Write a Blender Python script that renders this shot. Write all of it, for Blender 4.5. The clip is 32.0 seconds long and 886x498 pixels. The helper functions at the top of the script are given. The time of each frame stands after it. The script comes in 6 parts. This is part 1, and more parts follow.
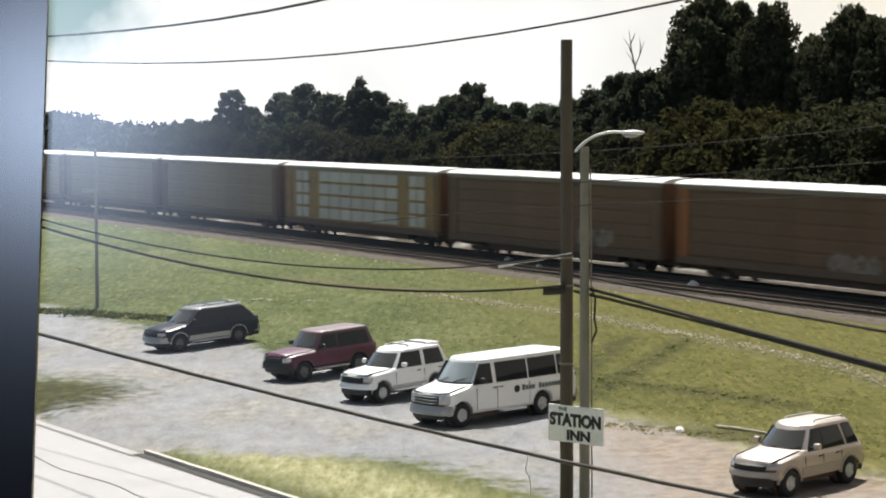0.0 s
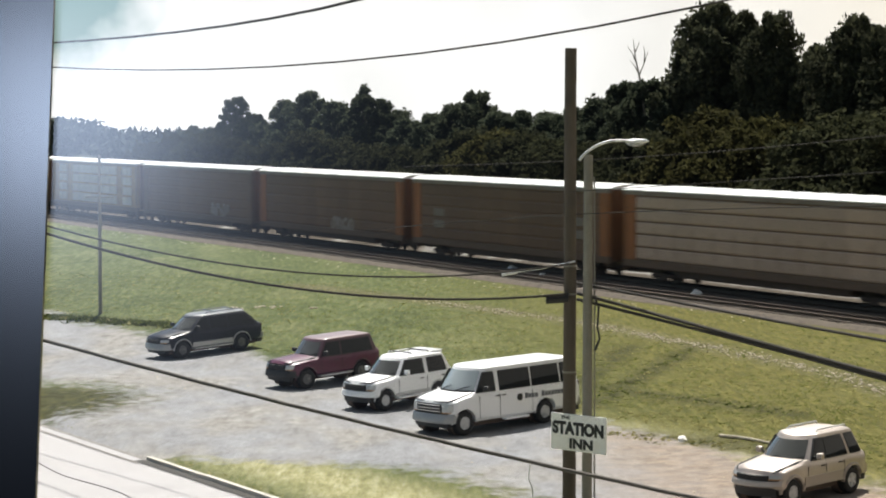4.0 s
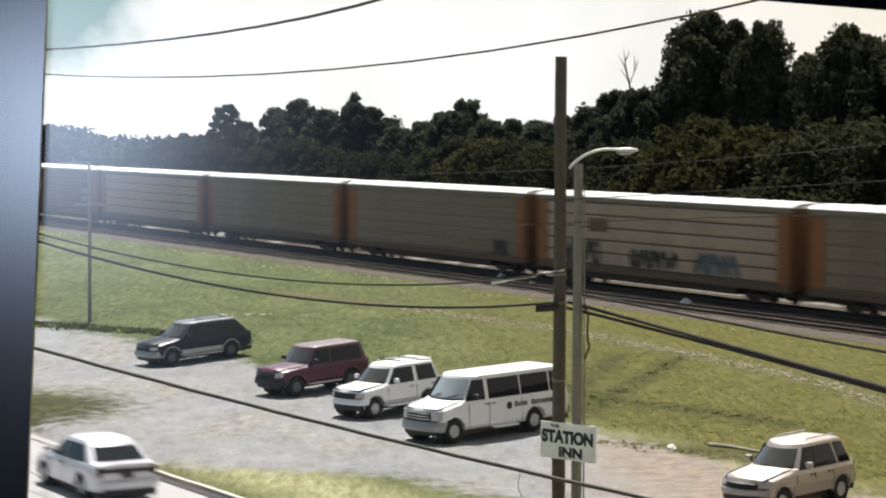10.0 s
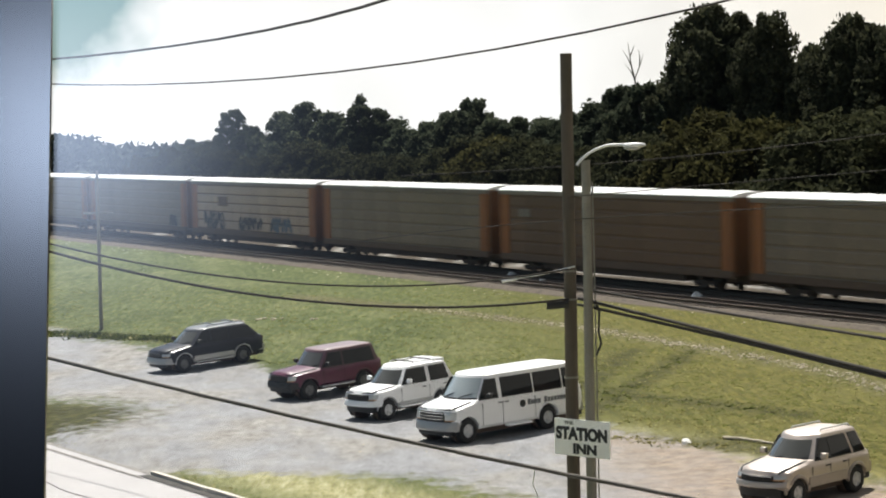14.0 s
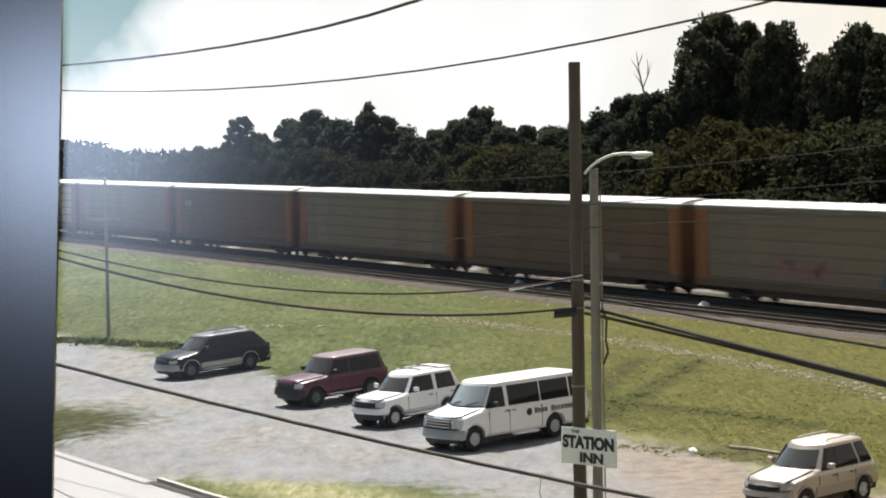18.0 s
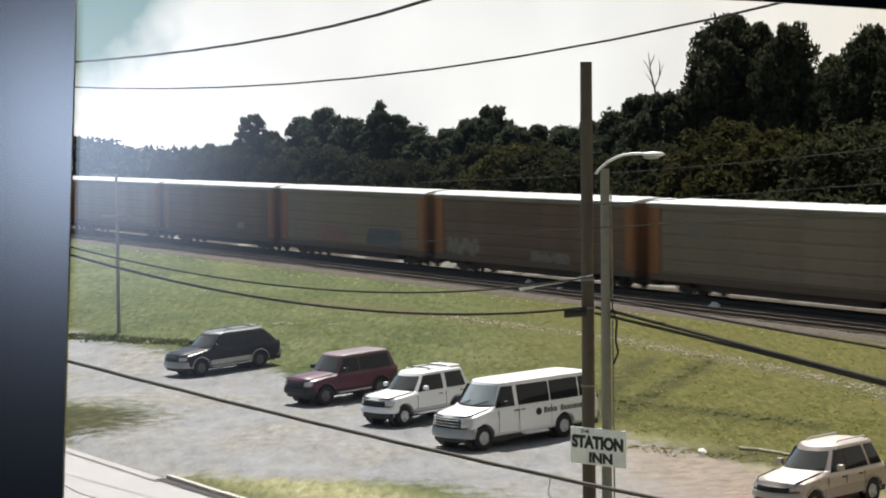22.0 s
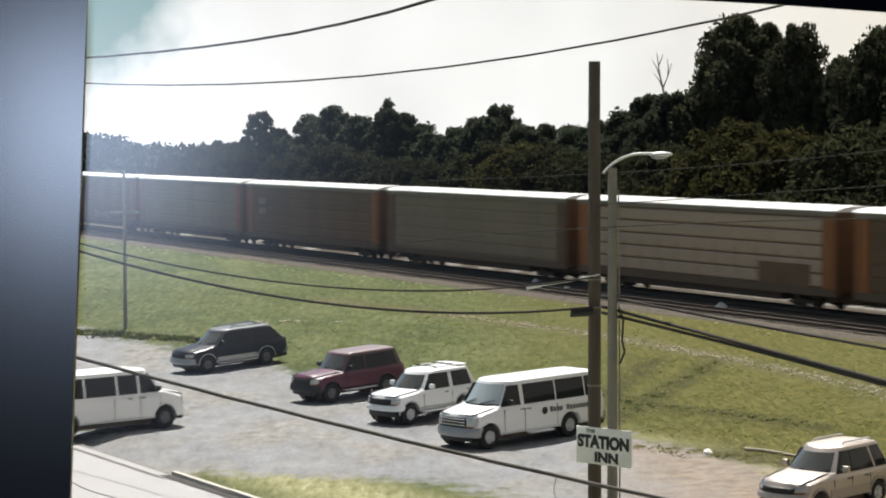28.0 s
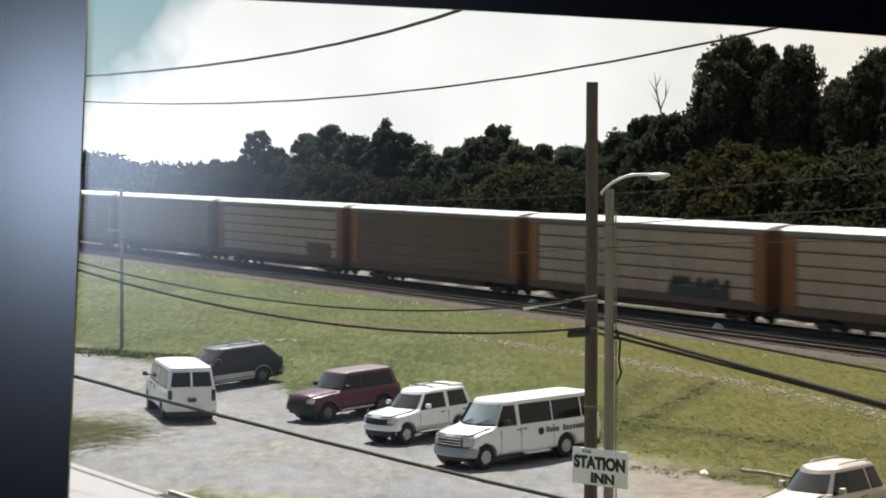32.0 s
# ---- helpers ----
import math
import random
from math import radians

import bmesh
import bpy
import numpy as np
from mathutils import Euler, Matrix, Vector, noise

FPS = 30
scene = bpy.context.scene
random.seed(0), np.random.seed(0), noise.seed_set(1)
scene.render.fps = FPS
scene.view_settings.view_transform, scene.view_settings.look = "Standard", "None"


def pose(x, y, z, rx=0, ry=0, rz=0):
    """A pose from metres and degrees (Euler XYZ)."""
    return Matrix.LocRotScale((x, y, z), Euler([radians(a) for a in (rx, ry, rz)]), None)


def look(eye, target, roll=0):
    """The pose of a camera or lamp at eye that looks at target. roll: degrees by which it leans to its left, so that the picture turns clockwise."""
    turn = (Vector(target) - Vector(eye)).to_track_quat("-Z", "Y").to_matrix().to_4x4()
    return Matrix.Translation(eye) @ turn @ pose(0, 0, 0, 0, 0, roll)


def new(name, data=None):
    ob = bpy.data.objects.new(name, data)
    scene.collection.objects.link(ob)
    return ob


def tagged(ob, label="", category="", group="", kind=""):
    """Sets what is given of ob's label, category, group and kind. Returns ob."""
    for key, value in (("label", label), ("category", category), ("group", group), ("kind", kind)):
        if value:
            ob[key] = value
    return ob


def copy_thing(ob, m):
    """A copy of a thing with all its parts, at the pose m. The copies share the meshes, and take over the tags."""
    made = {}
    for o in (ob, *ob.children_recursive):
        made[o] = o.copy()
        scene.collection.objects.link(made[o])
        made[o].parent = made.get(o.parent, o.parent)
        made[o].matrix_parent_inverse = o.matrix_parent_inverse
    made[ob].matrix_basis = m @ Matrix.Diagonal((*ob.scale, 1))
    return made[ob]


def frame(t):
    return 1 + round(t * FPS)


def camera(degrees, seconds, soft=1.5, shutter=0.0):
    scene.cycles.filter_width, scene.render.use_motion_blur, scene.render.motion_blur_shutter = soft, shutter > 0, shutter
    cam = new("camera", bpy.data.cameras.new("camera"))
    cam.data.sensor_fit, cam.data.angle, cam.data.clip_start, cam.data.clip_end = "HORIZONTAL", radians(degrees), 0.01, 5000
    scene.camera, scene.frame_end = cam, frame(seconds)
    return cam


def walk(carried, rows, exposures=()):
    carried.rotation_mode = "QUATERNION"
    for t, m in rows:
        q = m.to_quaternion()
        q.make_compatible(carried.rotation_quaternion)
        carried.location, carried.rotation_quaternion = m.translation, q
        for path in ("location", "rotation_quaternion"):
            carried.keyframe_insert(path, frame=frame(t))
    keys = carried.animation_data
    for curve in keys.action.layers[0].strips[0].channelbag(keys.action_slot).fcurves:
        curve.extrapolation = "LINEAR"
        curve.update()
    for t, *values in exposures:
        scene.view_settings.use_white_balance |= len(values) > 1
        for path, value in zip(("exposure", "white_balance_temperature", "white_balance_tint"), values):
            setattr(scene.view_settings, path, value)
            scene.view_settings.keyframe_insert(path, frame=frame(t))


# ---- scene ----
cam = camera(22.176, 32.0, soft=1.9, shutter=1.1)
PATH = [  # seconds, yaw, pitch, roll
    (0, -0.422, -3.430, -0.216), (0.5, -0.475, -3.345, -0.185), (1, -0.481, -3.348, -0.123), (1.5, -0.392, -3.344, -0.134),
    (2, -0.308, -3.303, 0.030), (2.5, -0.169, -3.273, 0.015), (3, -0.208, -3.291, 0.088), (3.5, -0.226, -3.261, -0.050),
    (4, -0.336, -3.230, 0.029), (4.5, -0.362, -3.117, -0.094), (6.5, -0.231, -3.046, -0.106), (7, -0.415, -3.038, -0.011),
    (7.5, -0.338, -3.062, -0.372), (8, -0.371, -2.953, -0.299), (8.5, -0.335, -2.942, -0.444), (9, -0.244, -2.905, -0.244),
    (9.5, -0.020, -2.907, 0.122), (10, -0.593, -3.024, 0.192), (10.5, -0.837, -3.162, 0.097), (11, -1.228, -3.214, -0.361),
    (11.5, -0.824, -2.966, -0.814), (12, -0.555, -2.953, -1.009), (12.5, -0.242, -2.931, -0.808), (13, -0.331, -2.906, -0.908),
    (13.5, -0.502, -2.832, -1.100), (14, -0.354, -3.027, -1.243), (14.5, -0.331, -2.927, -0.967), (16.5, -0.065, -2.928, -0.867),
    (17, -0.034, -2.906, -0.819), (17.5, -0.120, -2.845, -0.832), (18, -0.168, -2.821, -0.982), (18.5, -0.103, -2.854, -0.916),
    (19, 0.000, -2.920, -0.750), (19.5, 0.036, -2.961, -0.638), (20, 0.062, -2.974, -0.599), (20.5, 0.098, -2.948, -0.800),
    (21, -0.060, -2.828, -0.611), (21.5, 0.016, -2.863, -0.654), (22, 0.100, -2.843, -0.621), (22.5, 0.122, -2.853, -0.556),
    (23, 0.260, -2.807, -0.261), (23.5, 0.249, -2.725, -0.222), (24, 0.139, -2.613, -0.230), (24.5, 0.054, -2.569, -0.286),
    (25, 0.143, -2.610, -0.362), (25.5, 0.097, -2.585, -0.401), (27.5, 0.130, -2.588, -0.222), (28, 0.279, -2.881, -0.220),
    (28.5, 0.257, -2.771, -0.026), (29, 0.309, -2.688, 0.097), (29.5, 0.358, -2.674, 0.114), (30, 0.274, -2.602, 0.151),
    (30.5, 0.188, -2.558, 0.063), (31, 0.206, -2.522, 0.120), (31.5, 0.219, -2.437, 0.100), (32, 0.204, -2.376, 0.048),
]
EYE_Z = 10.0
walk(cam, [(t, pose(0.00186 - 0.0000925 * t, 0, EYE_Z + 0.0001 * max(0.0, t - 20), 90 + p, 0, y) @ pose(0, 0, 0, 0, 0, r)) for t, y, p, r in PATH],
     exposures=[(0.0, 0.50), (19.0, 0.50), (22.5, 0.37), (32.0, 0.39)])

# ---- light ----
world = bpy.data.worlds.new("sky")
scene.world = world
world.use_nodes = True
wn, wl = world.node_tree.nodes, world.node_tree.links
wn.clear()
w_out = wn.new("ShaderNodeOutputWorld")
w_bg = wn.new("ShaderNodeBackground")
w_sky = wn.new("ShaderNodeTexSky")
w_sky.sky_type, w_sky.sun_disc = "NISHITA", False
w_sky.sun_elevation, w_sky.sun_rotation = radians(62), radians(-3)
w_sky.air_density, w_sky.dust_density = 1.0, 1.5
w_gain = wn.new("ShaderNodeVectorMath")
w_gain.operation = "SCALE"
w_gain.inputs["Scale"].default_value = 0.034
w_co = wn.new("ShaderNodeTexCoord")
w_noise = wn.new("ShaderNodeTexNoise")
w_noise.inputs["Scale"].default_value = 9.0
w_noise.inputs["Detail"].default_value = 6
w_noise.inputs["Roughness"].default_value = 0.55
wl.new(w_co.outputs["Generated"], w_noise.inputs["Vector"])


def w_dot(v):
    k = wn.new("ShaderNodeVectorMath")
    k.operation = "DOT_PRODUCT"
    k.inputs[1].default_value = v
    wl.new(w_co.outputs["Generated"], k.inputs[0])
    return k.outputs["Value"]


def w_range(v, a, b, c, d):
    k = wn.new("ShaderNodeMapRange")
    for name, value in (("From Min", a), ("From Max", b), ("To Min", c), ("To Max", d)):
        k.inputs[name].default_value = value
    wl.new(v, k.inputs["Value"])
    return k.outputs[0]


# a bank of white cloud lies low ahead; it opens to blue up and to the west
w_edge = wn.new("ShaderNodeMath")
w_edge.operation = "ADD"
wl.new(w_dot((-0.8, 0.0, 1.0)), w_edge.inputs[0])
wl.new(w_range(w_noise.outputs["Fac"], 0.3, 0.7, -0.035, 0.035), w_edge.inputs[1])
w_open = w_range(w_edge.outputs[0], 0.127, 0.155, 1.0, 0.05)
# cloud shines more on the sun's side
w_bright = w_range(w_dot((0.0, 0.90, 0.30)), -0.9, 0.9, 0.11, 0.82)
w_puff = w_range(w_noise.outputs["Fac"], 0.35, 0.65, 0.88, 1.04)
w_lum = wn.new("ShaderNodeMath")
w_lum.operation = "MULTIPLY"
wl.new(w_bright, w_lum.inputs[0])
wl.new(w_puff, w_lum.inputs[1])
w_cloud = wn.new("ShaderNodeVectorMath")
w_cloud.operation = "SCALE"
w_cloud.inputs[0].default_value = (1.0, 1.0, 0.975)
wl.new(w_lum.outputs[0], w_cloud.inputs["Scale"])
w_mix = wn.new("ShaderNodeMix")
w_mix.data_type = "RGBA"
wl.new(w_sky.outputs[0], w_gain.inputs[0])
wl.new(w_open, w_mix.inputs["Factor"])
w_blue = wn.new("ShaderNodeVectorMath")
w_blue.operation = "MULTIPLY"
w_blue.inputs[1].default_value = (0.90, 1.36, 1.55)
wl.new(w_gain.outputs[0], w_blue.inputs[0])
# higher up the unseen sky is paled, added to take blue from the shadows
w_desat = wn.new("ShaderNodeHueSaturation")
wl.new(w_blue.outputs[0], w_desat.inputs["Color"])
wl.new(w_range(w_dot((0.0, 0.0, 1.0)), 0.12, 0.5, 1.0, 0.45), w_desat.inputs["Saturation"])
wl.new(w_desat.outputs[0], w_mix.inputs["A"])
# towards the east the cloud white is dimmed and warmed: painted screen vignette
w_vignette = wn.new("ShaderNodeMix")
w_vignette.data_type, w_vignette.blend_type = "RGBA", "MULTIPLY"
w_vignette.inputs["B"].default_value = (0.90, 0.84, 0.75, 1)
wl.new(w_range(w_dot((1.0, 0.0, 0.0)), 0.06, 0.20, 0.0, 1.0), w_vignette.inputs["Factor"])
wl.new(w_cloud.outputs[0], w_vignette.inputs["A"])
wl.new(w_vignette.outputs["Result"], w_mix.inputs["B"])
wl.new(w_mix.outputs["Result"], w_bg.inputs["Color"])
w_bg.inputs["Strength"].default_value = 1.0
wl.new(w_bg.outputs[0], w_out.inputs[0])

sun = new("sun", bpy.data.lights.new("sun", "SUN"))
sun.data.energy, sun.data.angle, sun.data.color = 5.0, radians(0.8), (1.0, 0.96, 0.9)
sun.matrix_world = look((-6, 100, 190), (0, 0, 0))


# ---- materials ----
def mat(name, color, rough=0.6, metal=0.0, vary=0.15, scale=3.0, bump=0.0, fine=40.0, dirt=None, coat=0.0, spread=0.0):
    """A surface with variation at two scales; dirt: a second colour in large stains; spread: object by object."""
    m = bpy.data.materials.new(name)
    m.use_nodes = True
    n, l = m.node_tree.nodes, m.node_tree.links
    b = n["Principled BSDF"]
    b.inputs["Roughness"].default_value, b.inputs["Metallic"].default_value = rough, metal
    b.inputs["Coat Weight"].default_value = coat
    co = n.new("ShaderNodeTexCoord")
    big, small = n.new("ShaderNodeTexNoise"), n.new("ShaderNodeTexNoise")
    big.inputs["Scale"].default_value, small.inputs["Scale"].default_value = scale, fine
    big.inputs["Detail"].default_value = small.inputs["Detail"].default_value = 4
    l.new(co.outputs["Object"], big.inputs["Vector"])
    l.new(co.outputs["Object"], small.inputs["Vector"])
    add = n.new("ShaderNodeMath")
    add.operation = "ADD"
    l.new(big.outputs["Fac"], add.inputs[0])
    l.new(small.outputs["Fac"], add.inputs[1])
    rng = n.new("ShaderNodeMapRange")
    rng.inputs["From Min"].default_value, rng.inputs["From Max"].default_value = 0.6, 1.4
    rng.inputs["To Min"].default_value, rng.inputs["To Max"].default_value = 1 - vary, 1 + vary
    l.new(add.outputs[0], rng.inputs["Value"])
    tint = n.new("ShaderNodeMix")
    tint.data_type, tint.blend_type = "RGBA", "MULTIPLY"
    tint.inputs["Factor"].default_value = 1
    tint.inputs["A"].default_value = (*color, 1)
    l.new(rng.outputs[0], tint.inputs["B"])
    last = tint.outputs["Result"]
    if dirt:
        ramp = n.new("ShaderNodeMapRange")
        ramp.inputs["From Min"].default_value, ramp.inputs["From Max"].default_value = 0.5, 0.68
        l.new(big.outputs["Fac"], ramp.inputs["Value"])
        dm = n.new("ShaderNodeMix")
        dm.data_type = "RGBA"
        dm.inputs["B"].default_value = (*dirt, 1)
        l.new(ramp.outputs[0], dm.inputs["Factor"])
        l.new(last, dm.inputs["A"])
        last = dm.outputs["Result"]
    if spread:
        info = n.new("ShaderNodeObjectInfo")
        sr = n.new("ShaderNodeMapRange")
        sr.inputs["To Min"].default_value, sr.inputs["To Max"].default_value = 1 - spread, 1 + spread
        l.new(info.outputs["Random"], sr.inputs["Value"])
        sm = n.new("ShaderNodeMix")
        sm.data_type, sm.blend_type = "RGBA", "MULTIPLY"
        sm.inputs["Factor"].default_value = 1
        l.new(last, sm.inputs["A"])
        l.new(sr.outputs[0], sm.inputs["B"])
        last = sm.outputs["Result"]
    l.new(last, b.inputs["Base Color"])
    if bump:
        bp = n.new("ShaderNodeBump")
        bp.inputs["Strength"].default_value = bump
        l.new(add.outputs[0], bp.inputs["Height"])
        l.new(bp.outputs[0], b.inputs["Normal"])
    return m


M = {}
M["wood_pole"] = mat("weathered_pole", (0.105, 0.083, 0.060), 0.85, vary=0.35, scale=1.5, bump=0.3, dirt=(0.075, 0.06, 0.048))
M["grey_pole"] = mat("grey_pole", (0.25, 0.232, 0.195), 0.8, vary=0.3, scale=1.5, bump=0.2, dirt=(0.2, 0.18, 0.15))
M["galv"] = mat("galvanised", (0.62, 0.62, 0.60), 0.4, 0.6, vary=0.1)
M["black_rubber"] = mat("black_rubber", (0.02, 0.02, 0.02), 0.7, vary=0.2)
M["cable"] = mat("cable", (0.034, 0.028, 0.021), 0.9, vary=0.2)
M["concrete"] = mat("concrete", (0.54, 0.505, 0.44), 0.9, vary=0.2, scale=0.8, fine=12, bump=0.2, dirt=(0.46, 0.42, 0.34))
M["road"] = mat("road_surface", (0.40, 0.388, 0.385), 0.9, vary=0.14, scale=0.25, fine=6, bump=0.1, dirt=(0.36, 0.348, 0.345))
M["rail"] = mat("rail_steel", (0.09, 0.066, 0.05), 0.5, 0.5, vary=0.2)
M["tie"] = mat("tie_wood", (0.10, 0.08, 0.062), 0.9, vary=0.3, spread=0.3)
M["bezel"] = mat("black_plastic", (0.010, 0.013, 0.022), 0.185, vary=0.3, scale=9, fine=300)
M["bezel"].node_tree.nodes["Principled BSDF"].inputs["Specular IOR Level"].default_value = 1.0
M["plaster"] = mat("plaster", (0.18, 0.18, 0.18), 0.9, vary=0.1)
M["roof_white"] = mat("roof_metal", (0.80, 0.80, 0.78), 0.45, 0.15, vary=0.08, scale=0.5, dirt=(0.62, 0.60, 0.56))
M["screen_grey"] = mat("galvanised_screen", (0.265, 0.205, 0.150), 0.65, 0.2, vary=0.22, scale=0.35, fine=5, dirt=(0.215, 0.165, 0.118), spread=0.1)
M["screen_brown"] = mat("rusty_screen", (0.17, 0.104, 0.064), 0.7, 0.1, vary=0.22, scale=0.35, fine=5, dirt=(0.15, 0.090, 0.056), spread=0.1)
M["screen_light"] = mat("pale_screen", (0.46, 0.345, 0.27), 0.6, 0.1, vary=0.15, scale=0.35, fine=5, dirt=(0.31, 0.23, 0.17), spread=0.08)
M["end_orange"] = mat("orange_paint", (0.33, 0.118, 0.034), 0.6, vary=0.25, scale=0.8, dirt=(0.27, 0.10, 0.03))
M["end_mustard"] = mat("mustard_paint", (0.32, 0.20, 0.075), 0.6, vary=0.25, scale=0.8, dirt=(0.17, 0.10, 0.05))
M["end_brown"] = mat("brown_paint", (0.15, 0.085, 0.048), 0.6, vary=0.25, scale=0.8, dirt=(0.09, 0.05, 0.03))
# end orange darkened: shade between the wagons put into the door colour
M["door_shaded"] = mat("rusty_orange_door", (0.125, 0.058, 0.024), 0.65, vary=0.3, scale=0.8, dirt=(0.09, 0.045, 0.022))
# grey of the band below the eave: roof overhang shade as a colour
M["eave"] = mat("eave_steel", (0.24, 0.20, 0.165), 0.6, 0.1, vary=0.2, scale=0.5, dirt=(0.18, 0.14, 0.11))
M["core"] = mat("car_frame", (0.135, 0.090, 0.062), 0.75, vary=0.2)
M["under"] = mat("underframe", (0.085, 0.060, 0.045), 0.8, vary=0.3)

M["lamp_white"] = mat("lamp_paint", (0.75, 0.76, 0.76), 0.4, 0.1, vary=0.08)


# ---- builders ----
def part(name, bm, material, parent=None, label="", smooth=False):
    if smooth == "auto":
        for e in bm.edges:
            e.smooth = len(e.link_faces) == 2 and e.calc_face_angle(0) < 0.55
    me = bpy.data.meshes.new(name)
    bm.to_mesh(me)
    bm.free()
    me.materials.append(material)
    if smooth:
        for p in me.polygons:
            p.use_smooth = True
    ob = new(name, me)
    if parent is not None:
        ob.parent = parent
    if label:
        ob["label"] = label
    return ob


def share(ob, m, name=None):
    """Another object on the same mesh, beside ob in the tree."""
    o = new(name or ob.name.split(".")[0], ob.data)
    o.parent = ob.parent
    o.matrix_basis = m
    return o


def thing(name, m=None, **tags):
    e = new(name)
    e.empty_display_size = 0.2
    if m is not None:
        e.matrix_world = m
    return tagged(e, **tags)


def box(bm, x0, x1, y0, y1, z0, z1, bevel=0.0):
    r = bmesh.ops.create_cube(bm, size=1, matrix=Matrix.LocRotScale(((x0 + x1) / 2, (y0 + y1) / 2, (z0 + z1) / 2), None, (x1 - x0, y1 - y0, z1 - z0)))
    if bevel:
        edges = list({e for v in r["verts"] for e in v.link_edges})
        bmesh.ops.bevel(bm, geom=edges, offset=bevel, segments=2, affect="EDGES", profile=0.6)
    return bm


def boxed(x0, x1, y0, y1, z0, z1, bevel=0.0):
    return box(bmesh.new(), x0, x1, y0, y1, z0, z1, bevel)


def tube(bm, pts, radius, sides=8, r_end=None):
    """A round bar along points, tapering to r_end."""
    rings, n = [], len(pts)
    pts = [Vector(p) for p in pts]
    for i, p in enumerate(pts):
        d = (pts[min(i + 1, n - 1)] - pts[max(i - 1, 0)]).normalized()
        a = d.cross(Vector((0, 0, 1)) if abs(d.z) < 0.9 else Vector((1, 0, 0))).normalized()
        b = d.cross(a)
        r = radius if r_end is None else radius + (r_end - radius) * i / (n - 1)
        rings.append([bm.verts.new(p + (a * math.cos(6.2832 * k / sides) + b * math.sin(6.2832 * k / sides)) * r) for k in range(sides)])
    for u, v in zip(rings, rings[1:]):
        for k in range(sides):
            bm.faces.new((u[k], u[(k + 1) % sides], v[(k + 1) % sides], v[k]))
    bm.faces.new(rings[0][::-1])
    bm.faces.new(rings[-1])
    return bm


def smooth01(v):
    v = min(1.0, max(0.0, v))
    return v * v * (3 - 2 * v)


# ---- the plan ----
TRACK_DIR, TRACK_OUT = Vector((0.4446, -0.8957, 0)), Vector((0.8957, 0.4446, 0))   # along the line, and away behind it
TRACK_P = Vector((0, 160.6, 0))
RAIL_Z = 0.60
ROAD_P, ROAD_DIR, ROAD_OUT = Vector((-8.5, 67.1, 0)), Vector((0.501, -0.866, 0)), Vector((-0.866, -0.501, 0))
TRACK_RZ = math.degrees(math.atan2(TRACK_DIR.y, TRACK_DIR.x))


def bank(x, y):
    return (x + 13) * 0.855 + (y - 107.5) * 0.519


def track_off(x, y):
    return (x - TRACK_P.x) * TRACK_OUT.x + (y - TRACK_P.y) * TRACK_OUT.y


def road_off(x, y):
    return (x - ROAD_P.x) * ROAD_OUT.x + (y - ROAD_P.y) * ROAD_OUT.y


def road_along(x, y):
    return (x - ROAD_P.x) * ROAD_DIR.x + (y - ROAD_P.y) * ROAD_DIR.y


def ground_z(x, y):
    u, d, r = bank(x, y), track_off(x, y), road_off(x, y)
    z = 0.26 * smooth01((u + 5.5) / 6)
    z += 0.10 * smooth01((u - 4) / 3) * noise.noise((x * 0.12, y * 0.12, 0)) + 0.03 * smooth01(u + 4) * noise.noise((x * 0.7, y * 0.7, 3))
    bed = smooth01((7.6 - abs(d + 2.2)) / 2.5)
    z = z * (1 - bed) + 0.24 * bed
    cut = smooth01((r + 0.3) / 0.3) if road_along(x, y) > 0 else smooth01((r + 2.0) / 2.2)
    if r < 14:
        z -= 0.30 * cut
    if d > 10:
        z += 1.5 * smooth01((d - 10) / 20)
    far = math.hypot(x, y)
    if far > 420:
        z -= (far - 420) * 0.008
    return z


def spread_axis(lo, hi, step, reach):
    mid = list(np.arange(lo, hi + step / 2, step))
    outs, g, k = [], step, 0
    while k < reach:
        g *= 1.25
        k += g
        outs.append(k)
    return [lo - o for o in outs[::-1]] + mid + [hi + o for o in outs]


BERM = ((-8.0, 134.0), (-0.6, 123.6), (4.1, 114.6), (8.7, 106.4), (12.0, 97.6), (15.3, 88.0), (17.2, 78.0))
RUTS = (((5.6, 71.4), (10.8, 66.5)), ((6.3, 82.1), (12.3, 74.8)), ((5.6, 77.5), (11.3, 96.8)), ((4.6, 79.5), (8.6, 97.0)), ((-19.0, 113.0), (-13.0, 108.0)), ((-13.0, 108.5), (-9.0, 101.5)))


def away(x, y, a, b, lean=0.35):
    """How far (x, y) is from the line a to b, with depth counted less."""
    ax, ay, bx, by = a[0], a[1] * lean, b[0], b[1] * lean
    px, py = x, y * lean
    t = min(1.0, max(0.0, ((px - ax) * (bx - ax) + (py - ay) * (by - ay)) / ((bx - ax) ** 2 + (by - ay) ** 2)))
    return math.hypot(px - ax - t * (bx - ax), py - ay - t * (by - ay))


def lot_mask(x, y):
    """Above zero on the gravel, below it in the grass."""
    u, r, a = bank(x, y), road_off(x, y), road_along(x, y)
    edge = -1.6 + 1.2 * noise.noise((x * 0.13, y * 0.13, 9))
    if x > 6:
        edge -= 0.9 * smooth01((x - 6) / 4)
    v = min((edge - u) / 1.5, 3.0)
    if a > 0.2 and r < 0.3:    # the verge between kerb and lot
        v = min(v, (-r - 0.8 - 4.9 * smooth01((a - 0.5) / 6.0)) / 2.4)
    v = min(v, (math.hypot((x + 14.3) / 3.3, (y - 81.0) / 4.6) - 1.0) * 1.1)    # a weedy patch before the drive
    if x < -17 and y < 100:
        v = min(v, (17 + x) * 0.6)
    if a > 22 or x > 15.5:
        v = min(v, -1)
    return v


